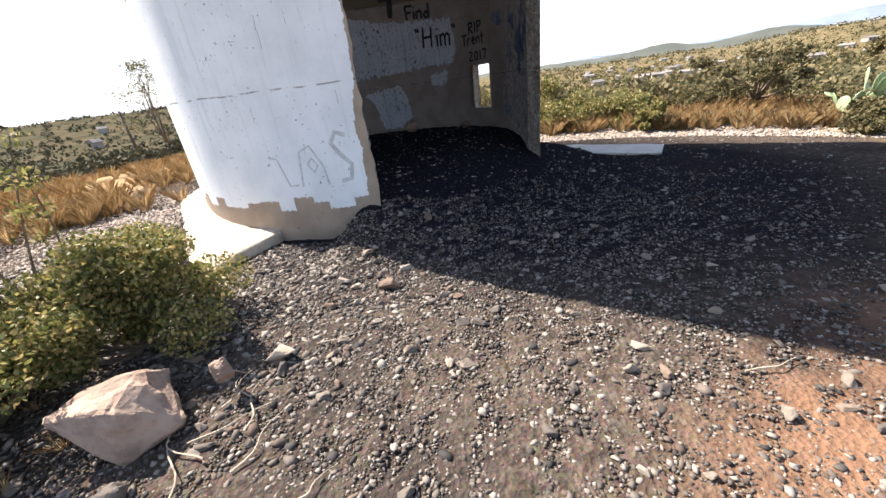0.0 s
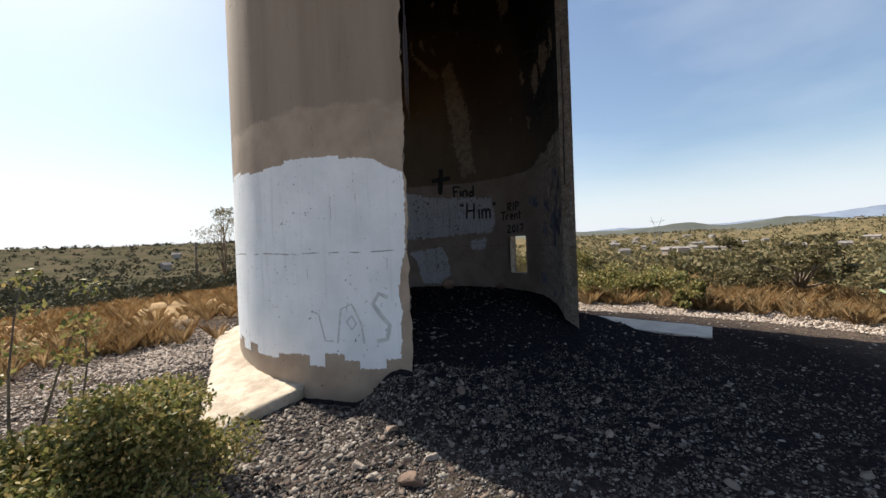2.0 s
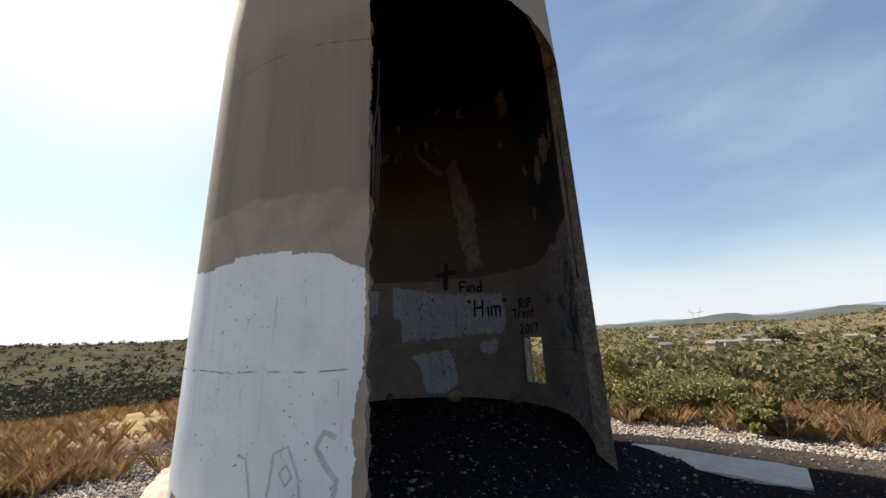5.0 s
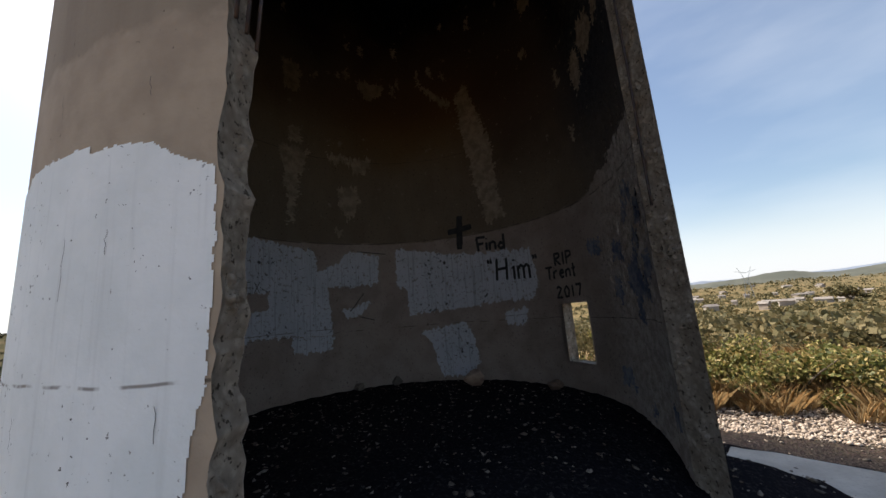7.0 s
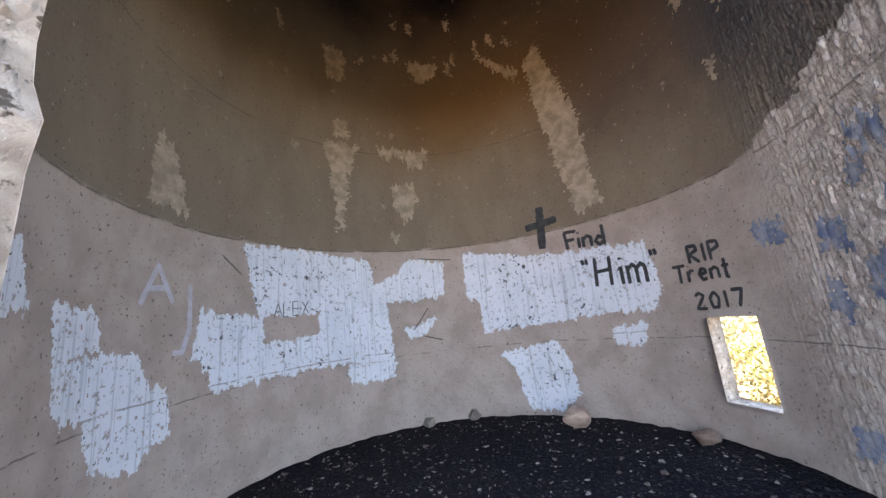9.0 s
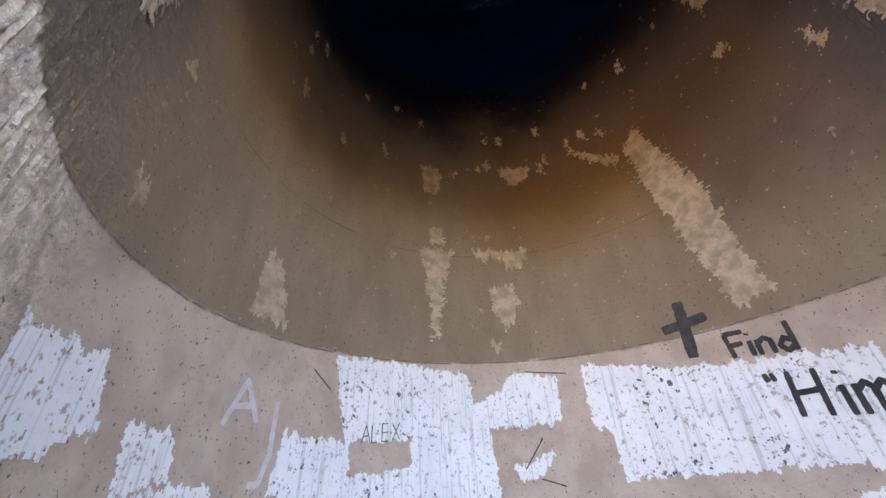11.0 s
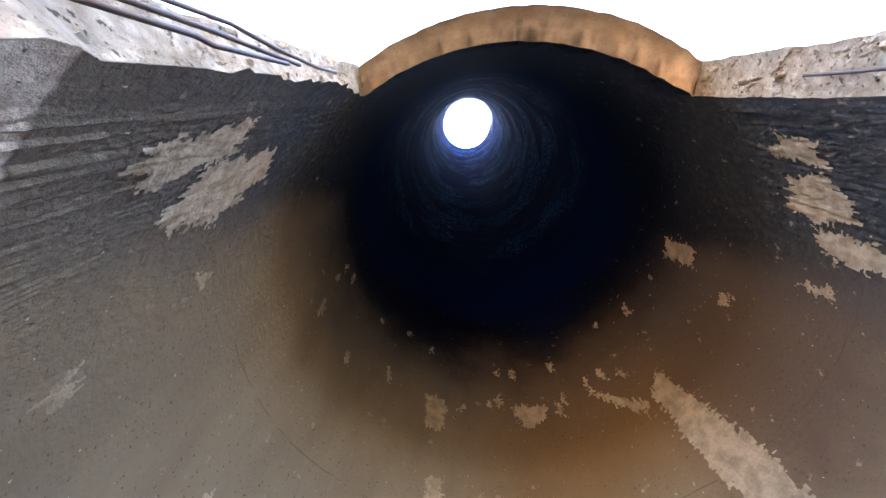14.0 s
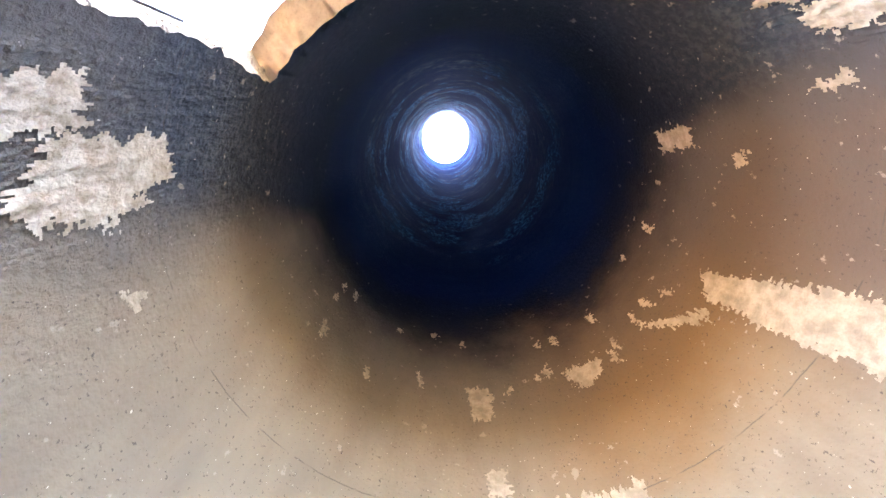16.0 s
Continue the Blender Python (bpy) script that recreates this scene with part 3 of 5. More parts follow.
            W.append(b)
        for r in range(len(zs) - 1):
            for c in range(wide + 1):
                o = r * (wide + 2) + c
                G.append((o, o + 1, o + wide + 3, o + wide + 2))
        part("broken_jamb", mesh_of("broken_jamb", W, G, M_RUB), stack, "rough broken concrete edge with exposed aggregate")


build_shell()


def skin_depth(a, z):
    """Thickness of the coarse, board-marked render beside the opening."""
    u = (a + 180.0) % 360.0 - 180.0
    w = float(sstep((u + 9.5) / 2.0) * (1 - sstep((u - 18.0) / 13.0))) if u > -30 else float(sstep((-83.5 - u) / 2.0) * sstep((u + 112.0) / 12.0))
    if w <= 0.0:
        return 0.0
    if u < -30:
        # straight upright ridges
        ridge = 1 - min(1.0, 2.2 * abs(n1(u * 1.5, z * 0.16, 3.0)))
        return w * (0.006 + (0.015 - 0.0143 * float(sstep((z - 2.9) / 0.6))) * ridge * ridge + 0.010 * max(0.0, n1(u * 0.8, z * 3.0, 5.0)) + 0.006 * n1(u * 2.6, z * 30.0, 2.0))
    ridge = 1 - min(1.0, 2.4 * abs(n1(u * 1.2, z * 0.3, 3.0)))
    pits = max(0.0, n1(u * 0.6, z * 6.5, 5.0)) * 0.014 + max(0.0, n1(u * 1.5, z * 21.0, 8.0)) * 0.015
    return w * (0.006 + (0.006 if z < 3.0 else 0.008) * ridge * ridge + pits + 0.005 * n1(u * 2.6, z * 34.0, 2.0))




def coarse_render(a0, a1, z1, cell):
    na, nz = int(radians(a1 - a0) * 2.6 / cell), int(z1 / cell)
    V, F = [], []
    for i in range(na + 1):
        for j in range(nz + 1):
            a, z = a0 + (a1 - a0) * i / na, z1 * j / nz
            V.append(polar(a, float(r_in(z)) - 0.001 - skin_depth(a, z), z))
    for i in range(na):
        for j in range(nz):
            o = i * (nz + 1) + j
            F.append((o, o + 1, o + nz + 2, o + nz + 1))
    part("coarse_render", mesh_of("coarse_render", V, F, M_IN), stack, "coarse board-marked render, pitted and streaked")


coarse_render(350.8, 392.0, 5.45, 0.016)
coarse_render(249.0, 276.0, 5.45, 0.016)


def wall_cells(name, test, a0, a1, z0, z1, cell, inside, mat, lift=0.004, label="", parent=None):
    """Paint or plaster lying on the wall: cells of the wall's surface where test(angle, z) holds."""
    rm = 2.6 if inside else 2.86
    na, nz = max(2, int(radians(a1 - a0) * rm / cell)), max(2, int((z1 - z0) / cell))
    V, F, ids = [], [], {}

    def corner(i, j):
        if (i, j) not in ids:
            a, z = a0 + (a1 - a0) * i / na, z0 + (z1 - z0) * j / nz
            a += cell * 5.0 * n1(i * 0.9, j * 0.9, 3)
            z += cell * 0.3 * n1(i * 0.8, j * 0.7, 9)
            a += TURN if inside else 0.0
            deep = skin_depth(a, z) if inside else 0.0
            r = float(r_in(z)) - lift - deep - (0.006 if deep else 0.0) if inside else float(r_out(z)) + lift
            ids[i, j] = len(V)
            V.append(polar(a, r, z))
        return ids[i, j]

    for i in range(na):
        for j in range(nz):
            if test(a0 + (a1 - a0) * (i + 0.5) / na, z0 + (z1 - z0) * (j + 0.5) / nz):
                F.append((corner(i, j), corner(i + 1, j), corner(i + 1, j + 1), corner(i, j + 1)))
    if not F:
        return None
    return part(name, mesh_of(name, V, F, mat, None, True), parent or stack, label)


def in_poly(poly, a, z):
    c = False
    for (x0, y0), (x1, y1) in zip(poly, poly[1:] + poly[:1]):
        if (y0 > z) != (y1 > z) and a < (x1 - x0) * (z - y0) / (y1 - y0) + x0:
            c = not c
    return c


def rolled(a, seed, w=2.6):
    """Stepped edge left by a paint roller."""
    k = math.floor(a / w + 0.4 * n1(a * 0.15, seed))
    return n1(k * 1.7, seed, 4.4)


# white coat round the foot
def coat(a, z):
    top = 2.50 + 0.07 * rolled(a, 1.0, 7.0) + 0.015 * n1(a * 0.9, 3) - 0.16 * float(sstep((a - 271) / 9)) 
    bot = 0.43 + 0.13 * rolled(a, 6.0, 4.5) + 0.02 * n1(a * 1.7, 8)
    right = 280.0 - 1.6 * float(sstep((1.7 - z) / 0.5)) + 0.7 * n1(z * 5.0, 2) + 0.35 * n1(z * 17.0, 6)
    return bot < z < top and a < right


wall_cells("white_coat", coat, 200.0, 281.0, 0.2, 2.72, 0.0095, False, M_WHITE, 0.004, "chalky white roller-painted band round the base")

# worn white patches on the inner wall
A_PATCH = [(186.4, 2.96), (169.9, 2.99), (146.6, 2.85), (146.0, 2.54), (138.0, 2.62), (133.5, 2.88), (121.4, 2.75), (122.1, 2.25), (142.0, 2.22), (140.2, 1.42), (166.2, 1.48), (194.3, 1.47), (194.8, 1.68), (199.1, 1.81), (197.1, 2.24), (180.7, 2.15), (180.2, 1.85), (164.2, 1.9), (164.1, 2.16), (181.8, 2.15)]
B_PATCH = [(114.2, 2.89), (89.6, 2.69), (56.4, 2.56), (54.0, 2.06), (56.8, 1.76), (74.4, 1.76), (109.7, 1.65), (110.2, 2.1), (114.4, 2.21)]
C_PATCH = [(106.0, 1.33), (87.1, 1.48), (83.6, 1.18), (82.1, 0.77), (88.0, 0.56), (98.3, 0.58), (101.2, 1.15)]
D_PATCH = [(155.7, 1.44), (139.8, 1.42), (141.1, 1.19), (155.0, 1.19)]
E_PATCH = [(69.7, 1.58), (59.9, 1.63), (61.1, 1.38), (69.7, 1.36)]
F_PATCH = [(227.9, 1.89), (210.9, 1.91), (208.6, 1.67), (204.3, 1.6), (203.2, 1.22), (208.3, 1.18), (210.5, 1.07), (219.3, 1.2), (221.3, 1.5), (226.7, 1.6)]
G_PATCH = [(228.7, 2.25), (219.8, 2.19), (219.1, 1.95), (227.9, 1.89)]
I_PATCH = [(250.0, 2.52), (236.0, 2.50), (233.0, 2.20), (240.0, 2.08), (250.0, 2.0)]
H_PATCH = [(136.6, 1.82), (125.1, 1.96), (128.5, 1.74), (135.5, 1.69)]


def patch(poly, holes=0.40, mat=M_WORN, name="paint_patch", label="worn white paint patch", cell=0.016, amp=0.6, lift=0.004):
    a0, a1 = min(p[0] for p in poly) - 1.5, max(p[0] for p in poly) + 1.5
    z0, z1 = min(p[1] for p in poly) - 0.06, max(p[1] for p in poly) + 0.06

    def test(a, z):
        da = amp * (n1(z * 9, a * 0.3, 1) + n1(z * 31, a * 0.8, 2))
        dz = 0.045 * rolled(a, 3.0, 1.5) + 0.035 * amp * (2.0 * n1(a * 0.9, 1.0, z * 1.0) + n1(a * 3.1, 2.0, z))
        if not in_poly(poly, a + da, z + dz):
            return False
        return n1(a * 1.3, z * 26, 6) + 0.6 * n1(a * 3.3, z * 60, 9) < holes + 0.2
    wall_cells(name, test, a0, a1, z0, z1, cell, True, mat, lift, label)


for poly in (A_PATCH, B_PATCH, C_PATCH, D_PATCH, E_PATCH, F_PATCH, G_PATCH, H_PATCH, I_PATCH):
    patch(poly, 0.38 if poly in (F_PATCH, G_PATCH, H_PATCH, I_PATCH) else 0.55, cell=0.012)
# plaster laid bare through the soot
FLAKES = [
    [(161, 4.66), (148.5, 4.66), (152, 4.25), (155.2, 3.3), (156.6, 3.3), (158.5, 4.2)],
    [(157, 5.05), (151.5, 5.05), (152.5, 4.74), (156.5, 4.74)],
    [(142, 4.68), (123, 4.68), (124, 4.45), (130, 4.35), (132, 4.55), (140, 4.5)],
    [(137.5, 4.05), (129.5, 4.1), (128.5, 3.75), (133, 3.4), (136.8, 3.7)],
    [(139, 3.14), (135.5, 3.14), (135.5, 3.24), (139, 3.26)],
    [(160, 6.3), (152, 6.25), (152.5, 5.75), (158, 5.75)],
    [(128, 6.3), (115.5, 6.25), (117, 6.05), (123, 5.85), (126.5, 6.05)],
    [(211, 3.12), (200.5, 3.12), (203, 3.5), (208.5, 3.85), (210.5, 3.5)],
    [(83, 5.75), (77.5, 5.95), (72.5, 5.2), (67.5, 4.5), (68, 3.9), (65.5, 3.2), (74.0, 3.12), (77, 3.9), (80, 4.6), (82, 5.1)],
    [(101, 6.2), (97.5, 6.15), (85, 5.65), (86.5, 5.5)],
    [(48, 7.0), (42, 7.1), (40, 6.5), (45, 6.35)],
    [(49.5, 5.72), (46.2, 5.72), (46.2, 5.85), (49.5, 5.85)],
    [(246.5, 4.2), (243.8, 4.2), (244.2, 4.35), (246.2, 4.35)],
    [(244.6, 3.25), (242.2, 3.25), (242.2, 3.4), (244.2, 3.42)],
    [(34, 5.05), (32, 5.0), (32, 4.75), (33.5, 4.75)],
    [(30, 4.05), (27.8, 4.0), (28.0, 3.8), (29.5, 3.82)],
    [(18, 5.2), (10, 5.1), (8, 4.75), (14, 4.6), (18.5, 4.9)],
    [(25, 4.9), (20, 4.95), (19, 4.5), (23.5, 4.35)],
    [(5, 5.2), (0, 5.0), (1, 4.7), (6, 4.8)],
    [(268, 4.6), (262, 4.7), (256, 4.2), (260, 3.7), (268, 3.9)],
    [(275, 4.0), (269, 4.1), (267, 3.5), (273, 3.4)],
]
chipped = np.random.default_rng(44)
for _ in range(22):
    a, z, h = chipped.uniform(70, 215), chipped.uniform(5.9, 7.4), chipped.uniform(0.05, 0.16)
    FLAKES.append([(a - 1.0, z - h), (a + 0.8, z - h * 0.7), (a + 1.3, z + h * 0.6), (a - 0.6, z + h)])
for poly in FLAKES:
    rough_one = poly[0][0] > 250 or poly[0][0] < 30
    patch(poly, 9.0, M_SPALL if rough_one else M_FLAKE, "bare_plaster", "pale plaster laid bare through soot", 0.013, 1.5, 0.005)


# ---- writing on the inner wall ----
def stroke(points, width, mat, name, label="", lift=0.009, jit=0.06):
    """One painted stroke on the inner wall through (angle, z) points."""
    pts = []
    for (a0, z0), (a1, z1) in zip(points[:-1], points[1:]):
        n = max(2, int(math.hypot(radians(a1 - a0) * 2.6, z1 - z0) / 0.02))
        pts += [(a0 + (a1 - a0) * k / n, z0 + (z1 - z0) * k / n) for k in range(n)]
    pts.append(points[-1])
    V, F = [], []
    for k, (a, z) in enumerate(pts):
        p, q = pts[max(k - 1, 0)], pts[min(k + 1, len(pts) - 1)]
        d = Vector((radians(q[0] - p[0]) * 2.6, q[1] - p[1]))
        d = d.normalized() if d.length > 0 else Vector((1, 0))
        w = width * 0.5 * (1 + 3 * jit * n1(k * 0.5, a, z)) * (0.75 if k in (0, len(pts) - 1) else 1.0)
        for sgn in (1, -1):
            V.append(polar(a + TURN + math.degrees(-d.y * w * sgn / 2.6), float(r_in(z)) - lift, z + d.x * w * sgn))
    for k in range(len(pts) - 1):
        F.append((2 * k, 2 * k + 1, 2 * k + 3, 2 * k + 2))
    return part(name, mesh_of(name, V, F, mat), stack, label)


GLYPHS = {
    "F": [[(0.1, 0), (0.0, 1)], [(0.0, 1), (0.7, 1)], [(0.05, 0.5), (0.55, 0.55)]],
    "i": [[(0.1, 0), (0.1, 0.6)], [(0.1, 0.82), (0.12, 0.9)]],
    "n": [[(0, 0), (0, 0.6)], [(0, 0.45), (0.25, 0.62), (0.45, 0.5), (0.45, 0)]],
    "d": [[(0.45, 0.35), (0.2, 0.5), (0.0, 0.25), (0.2, 0), (0.45, 0.2)], [(0.47, 1.1), (0.47, 0)]],
    "H": [[(0, 0), (0.08, 1)], [(0.6, 0), (0.66, 1)], [(0.05, 0.5), (0.65, 0.55)]],
    "m": [[(0, 0), (0, 0.6)], [(0, 0.45), (0.2, 0.62), (0.33, 0.5), (0.33, 0)], [(0.33, 0.45), (0.52, 0.62), (0.66, 0.5), (0.66, 0)]],
    "q": [[(0, 1), (0.04, 0.8)], [(0.16, 1), (0.2, 0.8)]],
    "R": [[(0, 0), (0, 1), (0.4, 0.95), (0.45, 0.7), (0.05, 0.5), (0.5, 0)]],
    "I": [[(0.1, 0), (0.1, 1)]],
    "P": [[(0, 0), (0, 1), (0.42, 0.95), (0.45, 0.65), (0.05, 0.48)]],
    "T": [[(0, 1), (0.8, 1)], [(0.42, 1), (0.38, 0)]],
    "r": [[(0, 0), (0, 0.65)], [(0, 0.4), (0.2, 0.65), (0.38, 0.6)]],
    "e": [[(0.0, 0.35), (0.4, 0.4), (0.36, 0.6), (0.15, 0.65), (0.0, 0.35), (0.15, 0.03), (0.42, 0.08)]],
    "t": [[(0.2, 1), (0.2, 0), (0.35, 0)], [(0, 0.6), (0.42, 0.62)]],
    "2": [[(0, 0.8), (0.2, 1), (0.42, 0.8), (0.0, 0.02), (0.5, 0.0)]],
    "0": [[(0.25, 1), (0.02, 0.6), (0.1, 0.05), (0.35, 0.05), (0.45, 0.6), (0.25, 1)]],
    "1": [[(0.1, 1), (0.1, 0)]],
    "7": [[(0, 0.98), (0.5, 1), (0.25, 0)]],
    "A": [[(0, 0), (0.3, 1), (0.6, 0)], [(0.1, 0.4), (0.5, 0.4)]],
    "L": [[(0, 1), (0, 0), (0.3, 0)]],
    "E": [[(0.4, 1), (0, 1), (0, 0), (0.42, 0)], [(0, 0.5), (0.35, 0.5)]],
    "X": [[(0, 0), (0.5, 1)], [(0, 1), (0.5, 0)]],
    "J": [[(0.4, 1.0), (0.42, 0.2), (0.25, -0.2), (0, -0.2)]],
}


def word(text, a0, z0, a1, z1, size, width, mat, label):
    """Letters from (a0, z0), the foot of the first, to (a1, z1), the foot of the last one's far side."""
    adv = {"i": 0.35, "I": 0.4, "1": 0.4, "q": 0.45, "m": 0.95, "H": 0.95, "T": 0.9}
    total = sum(adv.get(c, 0.68) for c in text)
    x = 0.0
    for c in text:
        for line in GLYPHS[c]:
            pts = []
            for u, v in line:
                f = (x + u) / total
                pts.append((a0 + (a1 - a0) * f, z0 + (z1 - z0) * f + v * size))
            stroke(pts, width, mat, "letter_stroke", label)
        x += adv.get(c, 0.68)


stroke([(85.6, 3.38), (86.6, 2.76)], 0.12, M_SPRAY, "cross_upright", "black sprayed cross")
stroke([(91.2, 3.10), (80.6, 3.15)], 0.105, M_SPRAY, "cross_arm", "black sprayed cross")
word("Find", 79.0, 2.68, 66.0, 2.64, 0.24, 0.048, M_SPRAY, "black sprayed letters")
word("qHimq", 75.0, 2.13, 52.0, 2.08, 0.37, 0.048, M_SPRAY, "black sprayed letters")
word("RIP", 45.8, 2.21, 37.4, 2.21, 0.18, 0.036, M_SPRAY, "black sprayed letters")
word("Trent", 50.5, 2.02, 36.2, 2.03, 0.18, 0.036, M_SPRAY, "black sprayed letters")
word("2017", 46.6, 1.745, 35.0, 1.75, 0.16, 0.034, M_SPRAY, "black sprayed letters")
word("ALEX", 177.6, 2.13, 166.5, 2.16, 0.17, 0.013, M_PENCIL, "thin dark letters")
word("A", 211.5, 2.27, 203.0, 2.30, 0.32, 0.05, M_MAUVE, "faded mauve sprayed letter")
word("J", 203.5, 1.97, 197.5, 1.97, 0.50, 0.05, M_MAUVE, "faded mauve sprayed letter")
for pts in ([(192, 2.80), (186.8, 2.62)], [(130, 2.86), (118.5, 2.80)], [(128, 2.10), (133.5, 1.80)], [(130, 1.70), (124, 1.62)]):
    stroke(pts, 0.014, M_SPRAY, "scratch", "dark scratch line")
smear = np.random.default_rng(19)
for a, z, da, dz in [(27, 2.36, 3.4, 0.12), (8, 1.86, 4, 0.17), (2, 1.75, 3.5, 0.14), (358, 1.93, 2.5, 0.12), (20, 0.82, 3, 0.12), (15, 2.2, 3, 0.12)] + [(smear.uniform(-6, 24), smear.uniform(0.5, 2.9), smear.uniform(1.0, 2.6), smear.uniform(0.05, 0.16)) for _ in range(16)]:
    patch([(a - da, z - dz), (a + da, z - dz * 0.6), (a + da * 0.7, z + dz), (a - da * 0.8, z + dz * 0.8)], 0.30, M_BLUE, "blue_smear", "blue sprayed smear", 0.018, 1.1, 0.006)



# half-hidden grey marks on the white coat
def outer_stroke(points, width, mat=M_GREY, name="painted_over_mark", label="grey mark showing through the white coat"):
    V, F = [], []
    for k, (a, z) in enumerate(points):
        p, q = points[max(k - 1, 0)], points[min(k + 1, len(points) - 1)]
        d = Vector((radians(q[0] - p[0]) * 2.87, q[1] - p[1])).normalized()
        for sgn in (1, -1):
            V.append(polar(a + 1.3 + math.degrees(-d.y * width * sgn / 5.44), float(r_out(z)) + 0.007, z + d.x * width * sgn / 2))
    for k in range(len(points) - 1):
        F.append((2 * k, 2 * k + 1, 2 * k + 3, 2 * k + 2))
    part(name, mesh_of(name, V, F, mat), stack, label)


outer_stroke([(274.5, 1.06), (272.5, 1.10), (271.2, 1.0), (272.8, 0.88), (274.6, 0.78), (274.0, 0.64), (271.8, 0.62)], 0.045)
outer_stroke([(263.0, 0.60), (264.0, 0.95), (266.5, 1.0), (268.5, 0.8), (269.0, 0.60)], 0.022)
outer_stroke([(265.2, 0.82), (266.4, 0.88), (267.4, 0.80), (266.4, 0.74), (265.2, 0.82)], 0.02)
outer_stroke([(256.5, 0.92), (258.5, 0.90), (260.0, 0.62), (262.0, 0.62)], 0.02)

# hairline cracks in the coat and the concrete over it
crack = np.random.default_rng(31)
for a, z, ln in ((262.5, 1.86, 0.26), (268.2, 2.02, 0.10), (256.0, 1.28, 0.12), (274.6, 1.34, 0.12), (265.5, 0.92, 0.10), (266.0, 3.35, 0.30), (259.0, 2.72, 0.12), (272.0, 2.66, 0.09), (243.0, 2.9, 0.16)):
    outer_stroke([(a + crack.normal(0, 0.12), z + ln * t) for t in np.linspace(0, 1, 6)], 0.0028, M_PENCIL, "crack", "dark hairline crack")

# bent reinforcing bars along the broken edge
for bar in ([(-2.652, 2.95), (-2.638, 3.27), (-2.622, 3.65), (-2.55, 3.86), (-2.487, 4.2), (-2.475, 4.5)], [(-2.60, 2.92), (-2.552, 3.42), (-2.50, 3.78), (-2.475, 3.97)], [(-2.544, 2.88), (-2.505, 3.31), (-2.48, 3.36), (-2.465, 3.83)]):
    V, F = tube([(0.525 - 0.012 * (z - 2.9), y, z) for y, z in bar], [0.009] * len(bar), 7)
    part("rebar", mesh_of("rebar", V, F, M_STEEL, None, True), stack, "bent rusty reinforcing bar")
V, F = tube([(2.51, -0.575 + 0.015 * math.sin(z * 3), z) for z in np.linspace(2.4, 4.6, 16)], [0.010] * 16, 7)
part("rebar", mesh_of("rebar", V, F, M_STEEL, None, True), stack, "bent rusty reinforcing bar")

# the pale concrete footing that shows at one side
def footing():
    corners = [(-3.7, 0.9), (-3.25, -0.8), (-1.38, -3.26), (-1.0, -3.38), (-0.70, -2.60)]
    V, F = [], []
    angs = np.linspace(166, 255, 90)
    for a in angs:
        c, s_ = math.cos(radians(a)), math.sin(radians(a))
        far = R0
        for (x0, y0), (x1, y1) in zip(corners[:-1], corners[1:]):
            dx, dy = x1 - x0, y1 - y0
            det = c * -dy + dx * s_
            if abs(det) > 1e-6:
                t = (x0 * -dy + dx * y0) / det
                u = (c * y0 - s_ * x0) / det
                if t > 0 and 0 <= u <= 1:
                    far = max(far, t)
        ext = max(far - R0, 0.02) + 0.03 * n1(a * 0.22, 2) + 0.015 * n1(a * 0.9, 5)
        hz = 0.24 - 0.13 * float(sstep((a - 205) / 45))
        for k, (e, h) in enumerate(((-0.1, 1.15), (0.1, 1.05), (0.35, 0.95), (0.6, 0.85), (0.85, 0.72), (0.96, 0.5), (1.0, 0.1), (1.01, -2.0))):
            V.append(polar(a, R0 + ext * e, hz * h + 0.02 * n1(a * 0.5, k * 1.7, 3) + 0.02))
    for i in range(len(angs) - 1):
        for k in range(7):
            o = i * 8 + k
            F.append((o, o + 1, o + 9, o + 8))
    part("footing", mesh_of("footing", V, F, M_FOOT, None, True), stack, "pale sunlit concrete footing ledge")


footing()

# ---- stones ----
ICO = None


def ico():
    global ICO
    if ICO is None:
        bm = bmesh.new()
        bmesh.ops.create_icosphere(bm, subdivisions=1, radius=1.0)
        bm.verts.index_update()
        ICO = (np.array([v.co[:] for v in bm.verts]), np.array([[v.index for v in f.verts] for f in bm.faces]))
        bm.free()
    return ICO


OCTA = (np.array([(1, 0, 0), (0, 1, 0), (-1, 0, 0), (0, -1, 0), (0, 0, 1), (0, 0, -1)], dtype=float),
        np.array([(0, 1, 4), (1, 2, 4), (2, 3, 4), (3, 0, 4), (1, 0, 5), (2, 1, 5), (3, 2, 5), (0, 3, 5)]))


